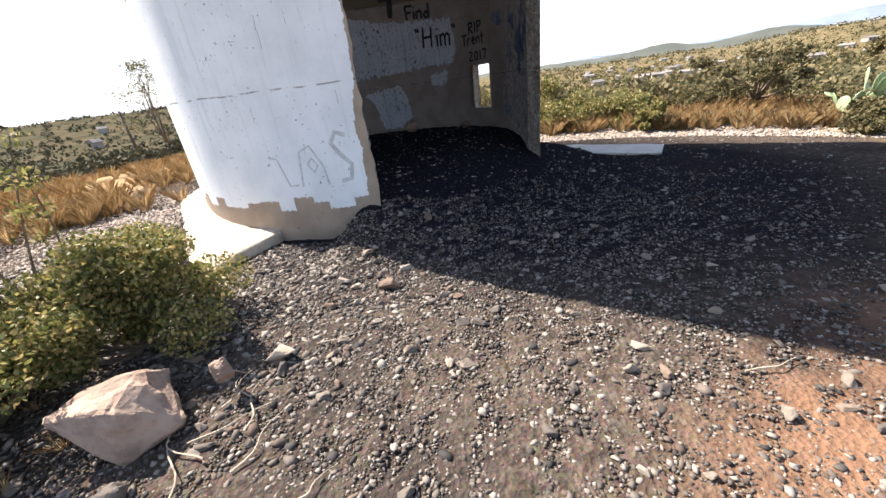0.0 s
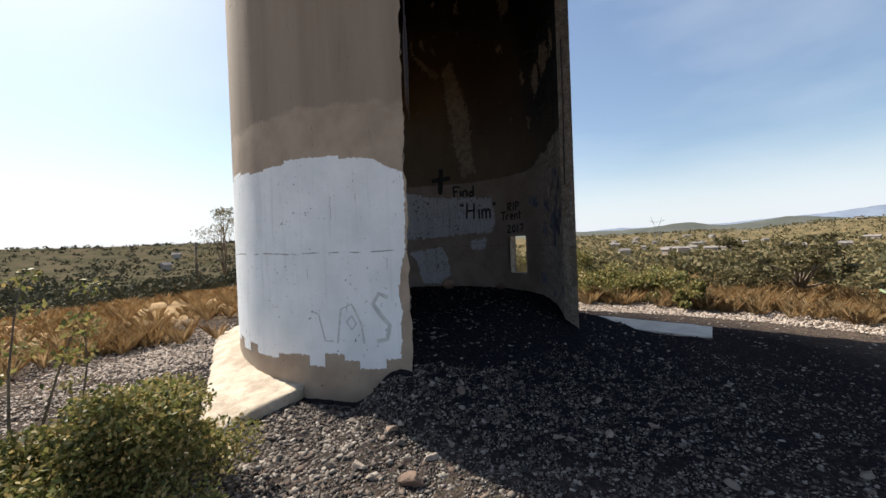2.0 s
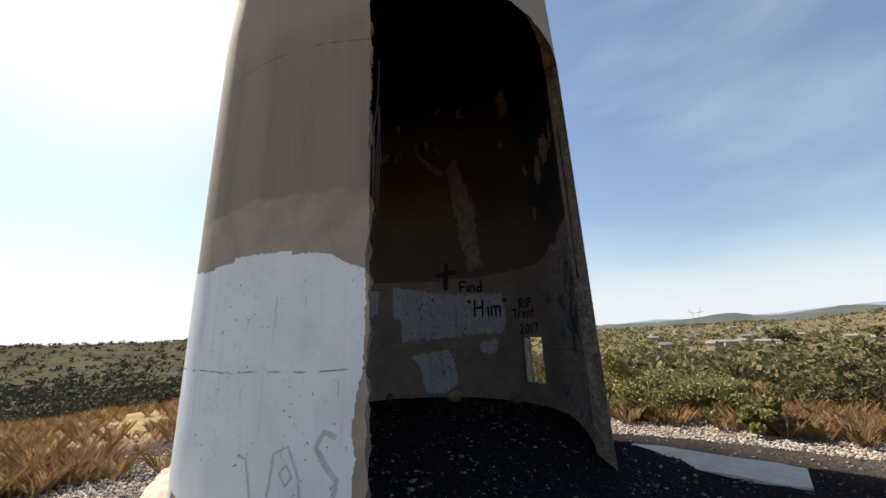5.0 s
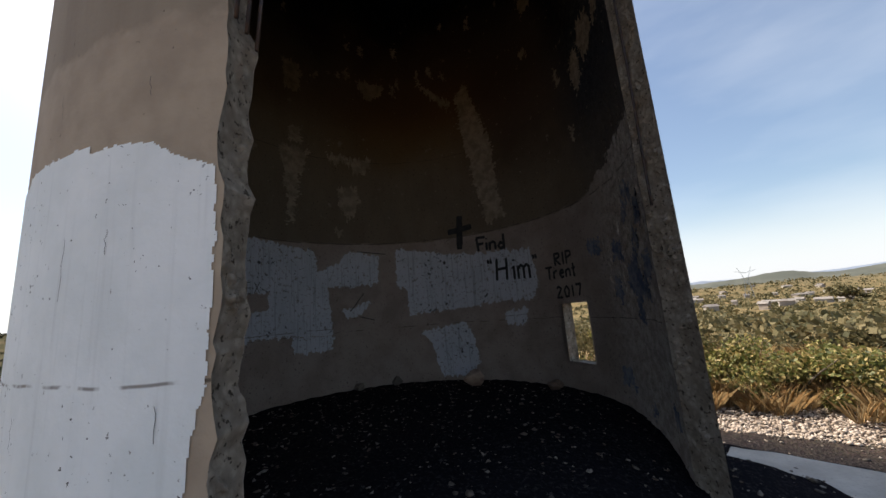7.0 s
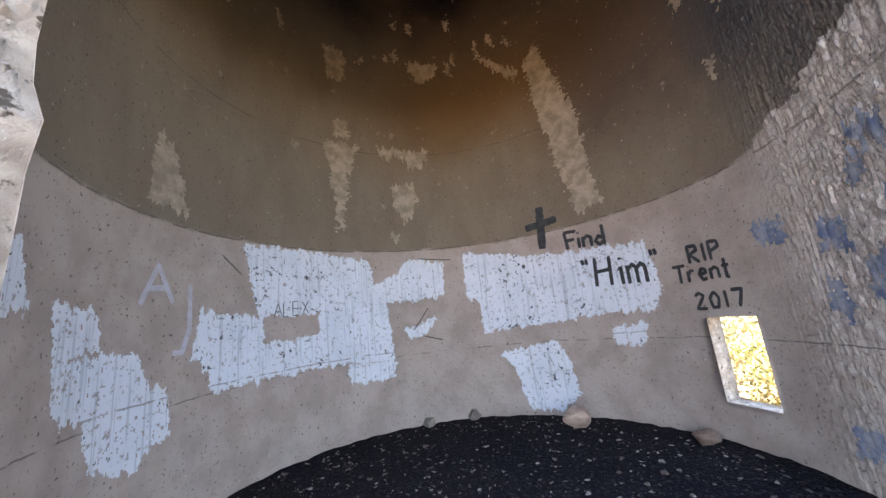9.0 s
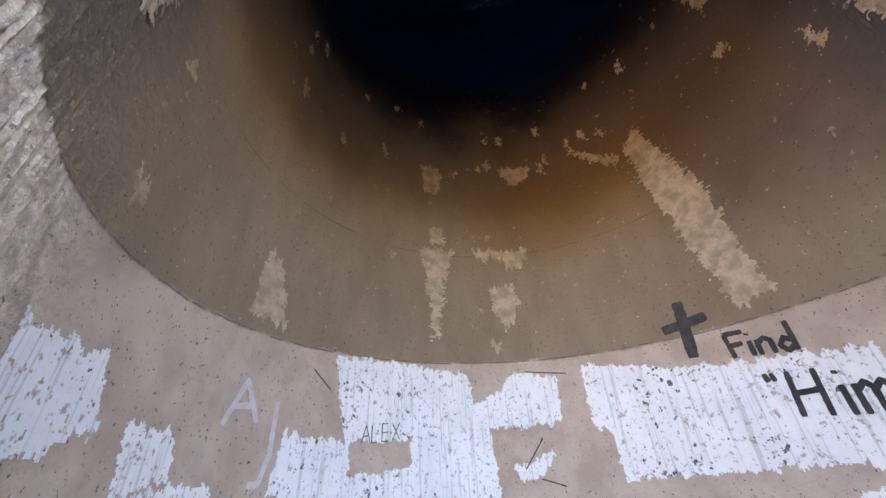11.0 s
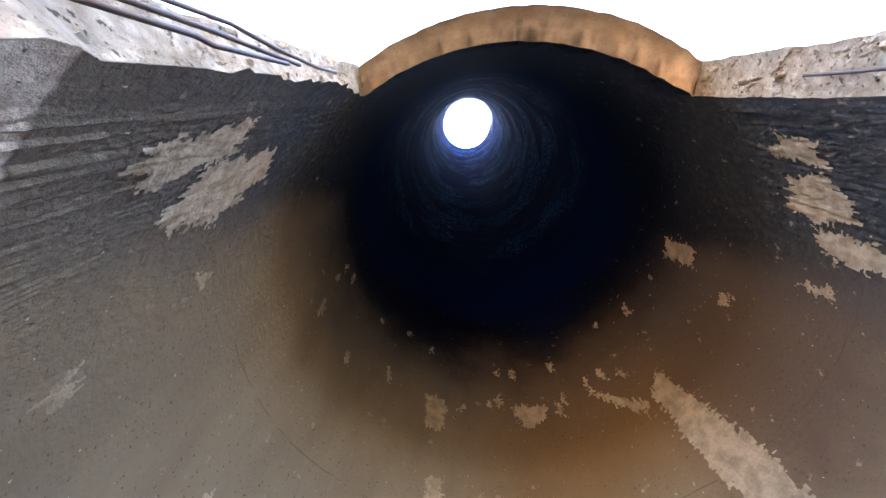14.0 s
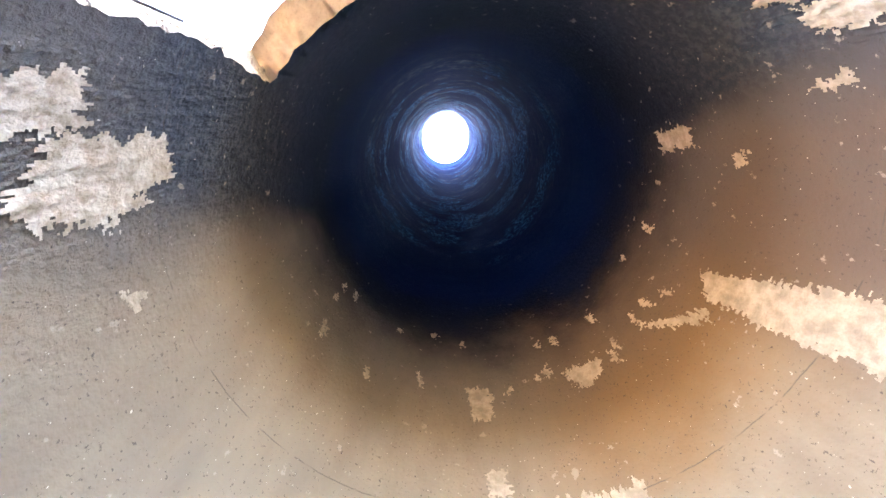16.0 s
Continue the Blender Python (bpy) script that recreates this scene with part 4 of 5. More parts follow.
def pebbles(count, lo, hi, place, seed, flat=0.55, chip=False, mat=M_STONE):
    """Many small stones in one mesh of separate islands."""
    g = np.random.default_rng(seed)
    base, tri = OCTA if chip else ico()
    xy = place(g, count)
    count = len(xy)
    size = lo * (hi / lo) ** (g.random(count) ** 1.8)
    V = base[None] * (1 + g.uniform(-0.45, 0.4, (count, len(base), 1)))
    V = V * np.stack([size * g.uniform(0.7, 1.35, count), size * g.uniform(0.6, 1.1, count), size * g.uniform(0.3, 0.75, count) * flat / 0.55], -1)[:, None, :]
    t = g.uniform(0, 2 * math.pi, count)
    c, s_ = np.cos(t), np.sin(t)
    tilt = g.normal(0, 0.25, count)
    zt = V[..., 2] + V[..., 0] * tilt[:, None]
    X = V[..., 0] * c[:, None] - V[..., 1] * s_[:, None] + xy[:, 0:1]
    Y = V[..., 0] * s_[:, None] + V[..., 1] * c[:, None] + xy[:, 1:2]
    Z = zt + (land(xy[:, 0], xy[:, 1]) + size * 0.12)[:, None]
    P = np.stack([X, Y, Z], -1)
    me = bpy.data.meshes.new("gravel")
    nv, nf = P.shape[0] * P.shape[1], count * len(tri)
    me.vertices.add(nv)
    me.vertices.foreach_set("co", P.reshape(-1).astype(np.float32))
    idx = (tri[None] + (np.arange(count) * len(base))[:, None, None]).reshape(-1)
    me.loops.add(nf * 3)
    me.loops.foreach_set("vertex_index", idx.astype(np.int32))
    me.polygons.add(nf)
    me.polygons.foreach_set("loop_start", np.arange(0, nf * 3, 3, dtype=np.int32))
    me.polygons.foreach_set("loop_total", np.full(nf, 3, dtype=np.int32))
    me.materials.append(mat)
    me.update(calc_edges=True)
    return me


def off_wall(xy):
    r = np.hypot(xy[:, 0], xy[:, 1])
    return xy[(np.abs(r - 2.62) > 0.2) | ((xy[:, 0] > 0.5) & (xy[:, 0] < 2.3) & (xy[:, 1] < 0))]


def yard(g, n):
    xy = np.stack([g.normal(0.6, 2.3, n), g.normal(-4.4, 1.7, n)], -1)
    xy = xy[(np.hypot(xy[:, 0], xy[:, 1]) > 2.5)]
    return off_wall(xy)


def wide_yard(g, n):
    xy = np.stack([g.uniform(-6, 9, n), g.uniform(-7.5, 4.5, n)], -1)
    return off_wall(xy[np.hypot(xy[:, 0] - 1, xy[:, 1] + 3) < 8.5])


def flue(g, n):
    r, t = 2.45 * np.sqrt(g.random(n)), g.uniform(0, 2 * math.pi, n)
    return np.stack([r * np.cos(t), r * np.sin(t)], -1)


tagged(new("gravel", pebbles(16000, 0.008, 0.022, yard, 1)), "grey and brown gravel strewn on dark ground", "gravel", kind="stuff")
tagged(new("gravel", pebbles(115000, 0.005, 0.015, yard, 21, 0.7, True)), "fine grey and tan gravel chips covering the yard", "gravel", kind="stuff")
tagged(new("gravel", pebbles(9000, 0.010, 0.03, lambda g, n: off_wall(np.stack([g.normal(-3.3, 0.7, n), g.normal(-2.0, 1.1, n)], -1)), 22, 0.6, True, M_PALE)), "pale stone chips beside the footing", "gravel", kind="stuff")
def yard_edge(g, n):
    az, r = np.radians(g.uniform(36, 84, n)), g.uniform(8.1, 9.5, n)
    return np.stack([1.28 + r * np.cos(az), -6.18 + r * np.sin(az)], -1)


tagged(new("gravel", pebbles(12000, 0.012, 0.04, yard_edge, 23, 0.6, True, M_PALE)), "pale sunlit stones along the yard's edge", "gravel", kind="stuff")
tagged(new("gravel", pebbles(6000, 0.012, 0.036, wide_yard, 2)), "broken pale and dark stones strewn over the yard", "gravel", kind="stuff")
tagged(new("gravel", pebbles(8000, 0.006, 0.026, flue, 3)), "small rubble on black cinders inside the stack", "rubble", kind="stuff")
tagged(new("gravel", pebbles(6000, 0.010, 0.034, lambda g, n: off_wall(np.stack([g.normal(-0.6, 0.9, n), g.normal(-3.9, 0.8, n)], -1)), 4)), "pale stone chips beside the bush and footing", "gravel", kind="stuff")


def rock(name, x, y, size, seed, mat, label, sink=0.2, turn=0.0, category="stone"):
    """A faceted stone resting on the ground."""
    g = np.random.default_rng(seed)
    bm = bmesh.new()
    for _ in range(13):
        q = Vector(g.normal(0, 1, 3)).normalized() * g.uniform(0.9, 1.1)
        bm.verts.new(q)
    hull = bmesh.ops.convex_hull(bm, input=bm.verts[:])
    bmesh.ops.delete(bm, geom=[v for v in hull["geom_interior"] if isinstance(v, bmesh.types.BMVert)], context="VERTS")
    bmesh.ops.bevel(bm, geom=bm.edges[:], offset=0.06, segments=1, affect="EDGES")
    bmesh.ops.triangulate(bm, faces=bm.faces[:])
    bmesh.ops.subdivide_edges(bm, edges=bm.edges[:], cuts=3 if max(size) > 0.08 else 1, use_grid_fill=True)
    for v in bm.verts:
        p = v.co.copy()
        p *= 1 + 0.10 * n1(p.x * 2.3 + seed, p.y * 2.3, p.z * 2.3) + 0.05 * n1(p.x * 9, p.y * 9 + seed, p.z * 9)
        v.co = Vector((p.x * size[0], p.y * size[1], p.z * size[2]))
    low = min(v.co.z for v in bm.verts)
    me = bpy.data.meshes.new(name)
    bm.to_mesh(me)
    bm.free()
    me.materials.append(mat)
    ob = new(name, me)
    ob.matrix_world = pose(x, y, height(x, y) - low - size[2] * sink, 0, 0, turn)
    return tagged(ob, label, category)


rock("boulder", -0.40, -5.10, (0.34, 0.25, 0.21), 6, M_ROCK, "large angular pinkish rock beside the bush", 0.4, 20, "rock")
rock("rock", 0.0, -4.84, (0.10, 0.08, 0.08), 7, M_ROCK, "small reddish rock leaning by the boulder", 0.2, 50, "rock")
rock("rock", 0.16, -4.62, (0.12, 0.07, 0.05), 9, M_STONE_ONE, "flat pale rock on gravel", 0.15, 10, "rock")
rock("rock", 0.72, -3.88, (0.10, 0.07, 0.055), 11, M_STONE_ONE, "pale flat-topped stone lying on the gravel", 0.2, -10, "rock")
rock("rock", -0.2, -5.45, (0.10, 0.06, 0.06), 14, M_STONE_ONE, "grey stone at the foot of the boulder", 0.2, 70, "rock")
rock("rock", 0.37, 2.02, (0.20, 0.14, 0.20), 15, M_ROCK, "tan block of rock against the inner wall", 0.2, 5, "rock")
rock("rock", -1.55, 1.86, (0.10, 0.08, 0.11), 17, M_STONE_ONE, "grey stone against the inner wall", 0.2, 5, "rock")
rock("rock", -1.02, 2.22, (0.11, 0.08, 0.10), 18, M_STONE_ONE, "grey stone against the inner wall", 0.2, 35, "rock")
rock("rock", 1.60, 1.72, (0.15, 0.12, 0.09), 19, M_STONE_ONE, "grey stone under the slot window", 0.2, 35, "rock")
shapes = [rock("stone", 1.5, -4.3, (0.05, 0.04, 0.028), 30, M_STONE_ONE, "loose stone lying on the gravel"),
          rock("stone", 0.3, -4.1, (0.06, 0.035, 0.025), 31, M_STONE_ONE, "loose stone lying on the gravel"),
          rock("stone", 2.1, -4.9, (0.04, 0.04, 0.03), 32, M_STONE_ONE, "loose stone lying on the gravel")]
for ob in shapes:
    tagged(ob, group="loose stones in the yard")
g = np.random.default_rng(8)
placed = 0
while placed < 130:
    x, y = g.normal(0.7, 1.6), g.normal(-4.3, 1.0)
    if math.hypot(x, y) < 2.95 or math.hypot(x - 1.2, y + 6.4) < 0.5:
        continue
    ob = copy_thing(shapes[placed % 3], pose(x, y, height(x, y) + 0.012, g.uniform(-15, 15), g.uniform(-15, 15), g.uniform(0, 360)))
    k = g.uniform(0.5, 1.25)
    ob.scale = (k, k * g.uniform(0.8, 1.2), k)
    placed += 1

# a strip of old concrete paving behind the stack's edge
bm = bmesh.new()
bmesh.ops.create_grid(bm, x_segments=24, y_segments=8, size=0.5)
for v in bm.verts:
    v.co = Vector((v.co.x * 1.9, v.co.y * (0.75 + 0.15 * n1(v.co.x * 5, 2)), 0.01 * n1(v.co.x * 6, v.co.y * 6)))
ext = bmesh.ops.extrude_face_region(bm, geom=bm.faces[:])
for v in ext["geom"]:
    if isinstance(v, bmesh.types.BMVert):
        v.co.z -= 0.12
bmesh.ops.recalc_face_normals(bm, faces=bm.faces[:])
me = bpy.data.meshes.new("concrete_slab")
bm.to_mesh(me)
bm.free()
me.materials.append(M_SLAB)
slab = new("concrete_slab", me)
slab.matrix_world = pose(3.95, 0.28, 0.03, 0, 0, -31)
tagged(slab, "weathered pale concrete slab in the yard", "slab")


# ---- plants ----
def leaf_cloud(g, centres, radii, count, size, droop=0.5, long=1.8):
    """Corners of many leaf quads scattered through clumps."""
    k = g.integers(0, len(centres), count)
    d = g.normal(0, 1, (count, 3))
    d /= np.linalg.norm(d, axis=1)[:, None]
    r = g.random(count) ** 0.45
    p = np.asarray(centres)[k] + d * r[:, None] * np.asarray(radii)[k]
    u = g.normal(0, 1, (count, 3)) + np.array([0, 0, droop])
    u /= np.linalg.norm(u, axis=1)[:, None]
    w = np.cross(u, g.normal(0, 1, (count, 3)))
    w /= np.linalg.norm(w, axis=1)[:, None]
    s_ = (size * g.uniform(0.6, 1.4, count))[:, None]
    a, b = u * s_ * long * 0.5, w * s_ * 0.5
    return np.stack([p - a, p + b, p + a, p - b], 1).reshape(-1, 3)


def branches(g, root, tips, r0, bend=0.25):
    out = []
    for tip in tips:
        a, b = Vector(root), Vector(tip)
        m = a.lerp(b, 0.5) + Vector(g.normal(0, 1, 3)) * (b - a).length * bend * 0.5
        pts = [a.lerp(m, t).lerp(m.lerp(b, t), t) for t in np.linspace(0, 1, 6)]
        out.append(tube(pts, list(np.linspace(r0, r0 * 0.25, 6)), 5))
    return merge(out)


def shrub(name, x, y, width, tall, seed, leaves, size, mat, label, clumps=14, stems=12, category="bush", group="", base=None, lean=(0, 0)):
    """A shrub or small tree: stems from the foot, leaves in uneven clumps."""
    g = np.random.default_rng(seed)
    cs, rs = [], []
    for _ in range(clumps):
        t, q = g.uniform(0, 2 * math.pi), g.random() ** 0.6
        h = g.uniform(0.25, 0.95) * (1 - 0.35 * q * q)
        cs.append((math.cos(t) * q * width * 0.5 + lean[0] * h, math.sin(t) * q * width * 0.5 + lean[1] * h, h * tall))
        rs.append(np.array([1, 1, 0.75]) * g.uniform(0.10, 0.22) * width)
    ob = empty(name, pose(x, y, height(x, y) - 0.02 if base is None else base), label, category, group)
    tips = [cs[i % len(cs)] for i in range(stems)]
    V, F = branches(g, (0, 0, 0), tips, 0.012 * width + 0.006)
    part("branchwork", mesh_of("branchwork", V, F, M_BARK), ob, "thin brown stems")
    part("foliage", quads("foliage", leaf_cloud(g, cs, rs, leaves, size), 4, mat), ob)
    return ob


# the green and yellow bush beside the boulder
shrub("bush", -0.90, -4.36, 1.3, 0.80, 21, 24000, 0.0185, M_LEAF, "green and yellow leafy bush beside a boulder", 26, 22)
shrub("bush", -1.30, -5.0, 1.3, 0.68, 22, 22000, 0.0185, M_LEAF, "green and yellow leafy bush with bare twigs", 24, 18)
shrub("bush", -1.1, -3.8, 0.6, 0.34, 23, 4500, 0.019, M_LEAF, "low green bush at the edge of the footing", 12, 8)
g = np.random.default_rng(3)
tall = empty("sapling", pose(-1.5, -4.4, 0), "tall thin sapling twigs with sparse leaves", "sapling")
tips = [(-0.05, 0.1, 1.5), (0.30, 0.2, 1.42), (-0.25, 0.0, 1.25), (0.42, 0.05, 1.2), (0.05, -0.2, 1.35)]
V, F = branches(g, (0, 0, 0.1), tips, 0.011, 0.15)
part("branchwork", mesh_of("branchwork", V, F, M_BARK), tall, "thin grey twigs")
cs = [tuple(Vector(t) * f) for t in tips for f in (0.98, 0.85, 0.7)]
part("foliage", quads("foliage", leaf_cloud(g, cs, [np.array([0.11, 0.11, 0.08])] * len(cs), 650, 0.02), 4, M_LEAF), tall)

# tree behind the stack's sunny side, mesquites and scrub on the other
def spot(az, r):
    return 1.28 + r * math.cos(radians(az)), -6.18 + r * math.sin(radians(az))


def tree(az, r, width, tall_, seed, leaves, size, label, mat=M_LEAF_DARK, group="", thin=1.0):
    x, y = spot(az, r)
    g = np.random.default_rng(seed)
    ob = empty("tree", pose(x, y, height(x, y) - 0.05), label, "tree", group)
    cs, rs = [], []
    for _ in range(20):
        t, q = g.uniform(0, 2 * math.pi), g.random() ** 0.5
        cs.append((math.cos(t) * q * width * 0.5, math.sin(t) * q * width * 0.5, tall_ * (g.uniform(0.5, 0.98) - 0.15 * q)))
        rs.append(np.array([1, 1, 0.6]) * g.uniform(0.08, 0.17) * width)
    fork = (0.05 * width, 0.02, tall_ * 0.22)
    V, F = merge([tube([(0, 0, 0), (0.02 * width, 0, tall_ * 0.12), fork], [0.035 * width * thin, 0.03 * width * thin, 0.024 * width * thin], 7), branches(g, fork, cs[:14], 0.018 * width * thin)])
    part("trunk", mesh_of("trunk", V, F, M_BARK), ob, "dark forked trunk and limbs")
    part("crown", quads("crown", leaf_cloud(g, cs, rs, leaves, size), 4, mat), ob)
    return ob


tree(129.0, 22.0, 4.2, 5.3, 41, 2600, 0.045, "sparse thin-leaved tree behind the stack", thin=0.4)
tree(51.8, 11.0, 1.8, 1.5, 42, 2800, 0.045, "low spreading mesquite with dark forked trunk")
tree(46.0, 15.5, 3.2, 0.8, 43, 4200, 0.06, "low spreading mesquite among dry grass")
tree(59.5, 16.0, 3.0, 0.7, 44, 4200, 0.06, "low spreading mesquite in green scrub")
tree(42.0, 190.0, 14.0, 9.0, 45, 900, 0.8, "round dark tree near far houses")
tree(49.5, 260.0, 12.0, 9.0, 46, 900, 0.8, "round dark tree near far houses")
tree(57.5, 270.0, 13.0, 9.0, 47, 900, 0.8, "round dark tree near far houses")
for i, (az, r, w, h, lab) in enumerate(((68.5, 9.8, 1.7, 0.85, "leafy green bush at the yard's edge"), (72.5, 9.8, 1.5, 0.9, "leafy green bush at the yard's edge"), (64.8, 10.6, 1.4, 0.7, "leafy green bush among dry grass"),
                                        (61.0, 8.9, 0.7, 0.62, "small wiry green bush in dry grass"), (76.5, 10.6, 2.0, 1.2, "leafy green bush behind the stack"), (80.5, 11.5, 2.2, 1.3, "leafy green bush behind the stack"), (86, 11.2, 2.2, 1.3, "leafy green bush behind the stack"),
                                        (56.5, 11.2, 1.5, 0.8, "low green bush in dry grass"), (41.0, 10.8, 1.8, 0.7, "low dark bush behind the cactus"), (37.5, 9.0, 1.6, 0.85, "low dark bush at the yard's edge"), (34, 10.5, 2.2, 0.8, "low dark bush at the yard's edge"), (39.6, 8.8, 1.3, 0.55, "dark green bush before the cactus"))):
    x, y = spot(az, r)
    shrub("bush", x, y, w, h, 60 + i, 4200 if r < 12 else 2600, 0.036, M_LEAF if i < 6 else M_LEAF_DARK, lab, 18, 10, group="bushes at the yard's edge")

# prickly pear
def cactus(x, y):
    ob = empty("prickly_pear", pose(x, y, height(x, y)), "grey-green prickly pear cactus with upright pads", "cactus")
    g = np.random.default_rng(6)
    bm = bmesh.new()
    bmesh.ops.create_uvsphere(bm, u_segments=12, v_segments=8, radius=1.0)
    for v in bm.verts:
        v.co = Vector((v.co.x * 0.105 * (1 + 0.15 * v.co.z), v.co.y * 0.022, (v.co.z + 1) * 0.14))
    me = bpy.data.meshes.new("pad")
    bm.to_mesh(me)
    bm.free()
    me.materials.append(M_CACTUS)
    me.polygons.foreach_set("use_smooth", [True] * len(me.polygons))
    for _ in range(18):
        m = pose(g.normal(0, 0.34), g.normal(0, 0.30), -0.02, g.normal(0, 22), g.normal(0, 20), g.uniform(0, 180))
        for _ in range(int(g.integers(2, 5))):
            p = part("pad", me, ob)
            p.matrix_local = m
            m = m @ pose(g.normal(0, 0.03), 0, 0.245, g.normal(0, 14), g.normal(0, 24), g.normal(0, 40)) @ Matrix.Scale(0.96, 4)
    return ob


cactus(*spot(40.9, 9.3)).scale = (0.85, 0.85, 1.2)
cactus(*spot(38.8, 9.9)).scale = (0.8, 0.8, 1.05)


# dry grass
def tufts(count, place, seed, tall_, blades):
    g = np.random.default_rng(seed)
    xy = place(g, count)
    k = len(xy)
    zz = land(xy[:, 0], xy[:, 1])
    h = tall_ * g.uniform(0.4, 1.2, k)
    P = np.repeat(np.column_stack([xy, zz]), blades, 0)
    H = np.repeat(h, blades) * g.uniform(0.5, 1.1, k * blades)
    t = g.uniform(0, 2 * math.pi, k * blades)
    lean = H * g.uniform(0.05, 0.95, k * blades)
    foot = P + np.column_stack([np.cos(t), np.sin(t), np.zeros(len(t))]) * (H * 0.12)[:, None]
    tip = foot + np.column_stack([np.cos(t) * lean, np.sin(t) * lean, H])
    mid = foot + (tip - foot) * 0.55 + np.column_stack([np.zeros(len(t)), np.zeros(len(t)), H * 0.12])
    side = np.column_stack([-np.sin(t), np.cos(t), np.zeros(len(t))]) * 0.0019
    return quads("dry_grass", np.stack([foot - side, foot + side, mid + side * 0.8, tip, mid - side * 0.8], 1).reshape(-1, 3), 5, M_STRAW)


def band(a0, a1, r0, r1):
    def place(g, n):
        az, r = np.radians(g.uniform(a0, a1, n)), g.uniform(r0, r1, n)
        xy = np.stack([1.2 + r * np.cos(az), -6.3 + r * np.sin(az)], -1)
        keep = np.sin(xy[:, 0] * 1.7 + 0.5) * np.cos(xy[:, 1] * 1.9) + g.normal(0, 0.5, len(xy)) > -0.3
        return xy[keep & (np.hypot(xy[:, 0], xy[:, 1]) > 4.3)]
    return place


tagged(new("dry_grass", tufts(1900, band(28, 80, 8.9, 15), 1, 0.32, 56)), "orange-brown dry grass at the yard's edge", "grass", kind="stuff")
tagged(new("dry_grass", tufts(1500, band(118, 165, 6.8, 18), 2, 0.27, 56)), "orange-brown dry grass on the slope", "grass", kind="stuff")
tagged(new("dry_grass", tufts(40, lambda g, n: np.stack([g.normal(-4.3, 0.35, n), g.normal(-1.2, 0.3, n)], -1), 3, 0.34, 60)), "thick golden tussock of dry grass", "grass", kind="stuff")
tagged(new("dry_grass", tufts(26, lambda g, n: np.stack([g.normal(-1.3, 0.35, n), g.normal(-5.3, 0.2, n)], -1), 4, 0.16, 26)), "dry grass under the bush", "grass", kind="stuff")


# scrub over the valley and slopes
def scrubland(seed, count, r0, r1, a0, a1, size, leaves, mat, label):
    g = np.random.default_rng(seed)
    az = np.radians(g.uniform(a0, a1, count))
    r = r0 * (r1 / r0) ** g.random(count)
    x, y = 1.2 + r * np.cos(az), -6.3 + r * np.sin(az)
    keep = np.sin(x * 0.09) * np.cos(y * 0.075 + 1) + g.normal(0, 0.6, count) > -0.25
    x, y, r = x[keep], y[keep], r[keep]
    z = land(x, y)
    w = size * g.uniform(0.5, 1.5, len(x)) * (1 + r / 260)
    cs = np.column_stack([x, y, z + w * 0.22])
    rs = np.column_stack([w * 0.6, w * 0.6, w * 0.38])
    k = np.repeat(np.arange(len(x)), leaves)
    d = g.normal(0, 1, (len(k), 3))
    d /= np.linalg.norm(d, axis=1)[:, None]
    p = cs[k] + d * (g.random(len(k)) ** 0.4)[:, None] * rs[k]
    u = g.normal(0, 1, (len(k), 3))
    u /= np.linalg.norm(u, axis=1)[:, None]
    v = np.cross(u, g.normal(0, 1, (len(k), 3)))
    v /= np.linalg.norm(v, axis=1)[:, None]
    s_ = (w[k] * (0.04 if leaves > 100 else 0.17) * g.uniform(0.6, 1.3, len(k)))[:, None]
    me = quads("scrub", np.stack([p - u * s_, p + v * s_, p + u * s_, p - v * s_], 1).reshape(-1, 3), 4, mat)
    tagged(new("scrub", me), label, "scrub", kind="stuff")


scrubland(11, 330, 14, 60, 20, 95, 1.3, 520, M_LEAF_DARK, "green mesquite scrub below the yard")
scrubland(12, 520, 17, 70, 105, 178, 1.2, 450, M_LEAF_WEST, "green scrub on the near slope")
scrubland(13, 3200, 60, 600, 20, 95, 1.7, 16, M_LEAF_DARK, "far green scrub in the valley")
scrubland(14, 6500, 70, 620, 105, 178, 1.2, 14, M_LEAF_WEST, "far dark scrub on the hillside")
scrubland(16, 3600, 350, 1500, 18, 82, 1.6, 10, M_LEAF_DARK, "far dark trees and scrub on the valley side")
scrubland(15, 1500, 12, 200, -178, 20, 1.6, 24, M_LEAF_DARK, "scrub over the far side of the hill")

# ---- utility pole ----
px, py = spot(131.8, 60.0)
pz = height(px, py)
pole = empty("utility_pole", pose(px, py, pz), "dark weathered wooden utility pole on the slope", "utility pole")
V, F = tube([(0, 0, -0.3), (0.03, 0, 4.0), (0.0, 0, 2.75 - pz)], [0.19, 0.16, 0.12], 10)
part("shaft", mesh_of("shaft", V, F, M_POLE, None, True), pole)
V, F = tube([(-0.5, 0.5, 2.35 - pz), (0.5, -0.5, 2.35 - pz)], [0.06, 0.06], 6)
part("crossarm", mesh_of("crossarm", V, F, M_POLE), pole)

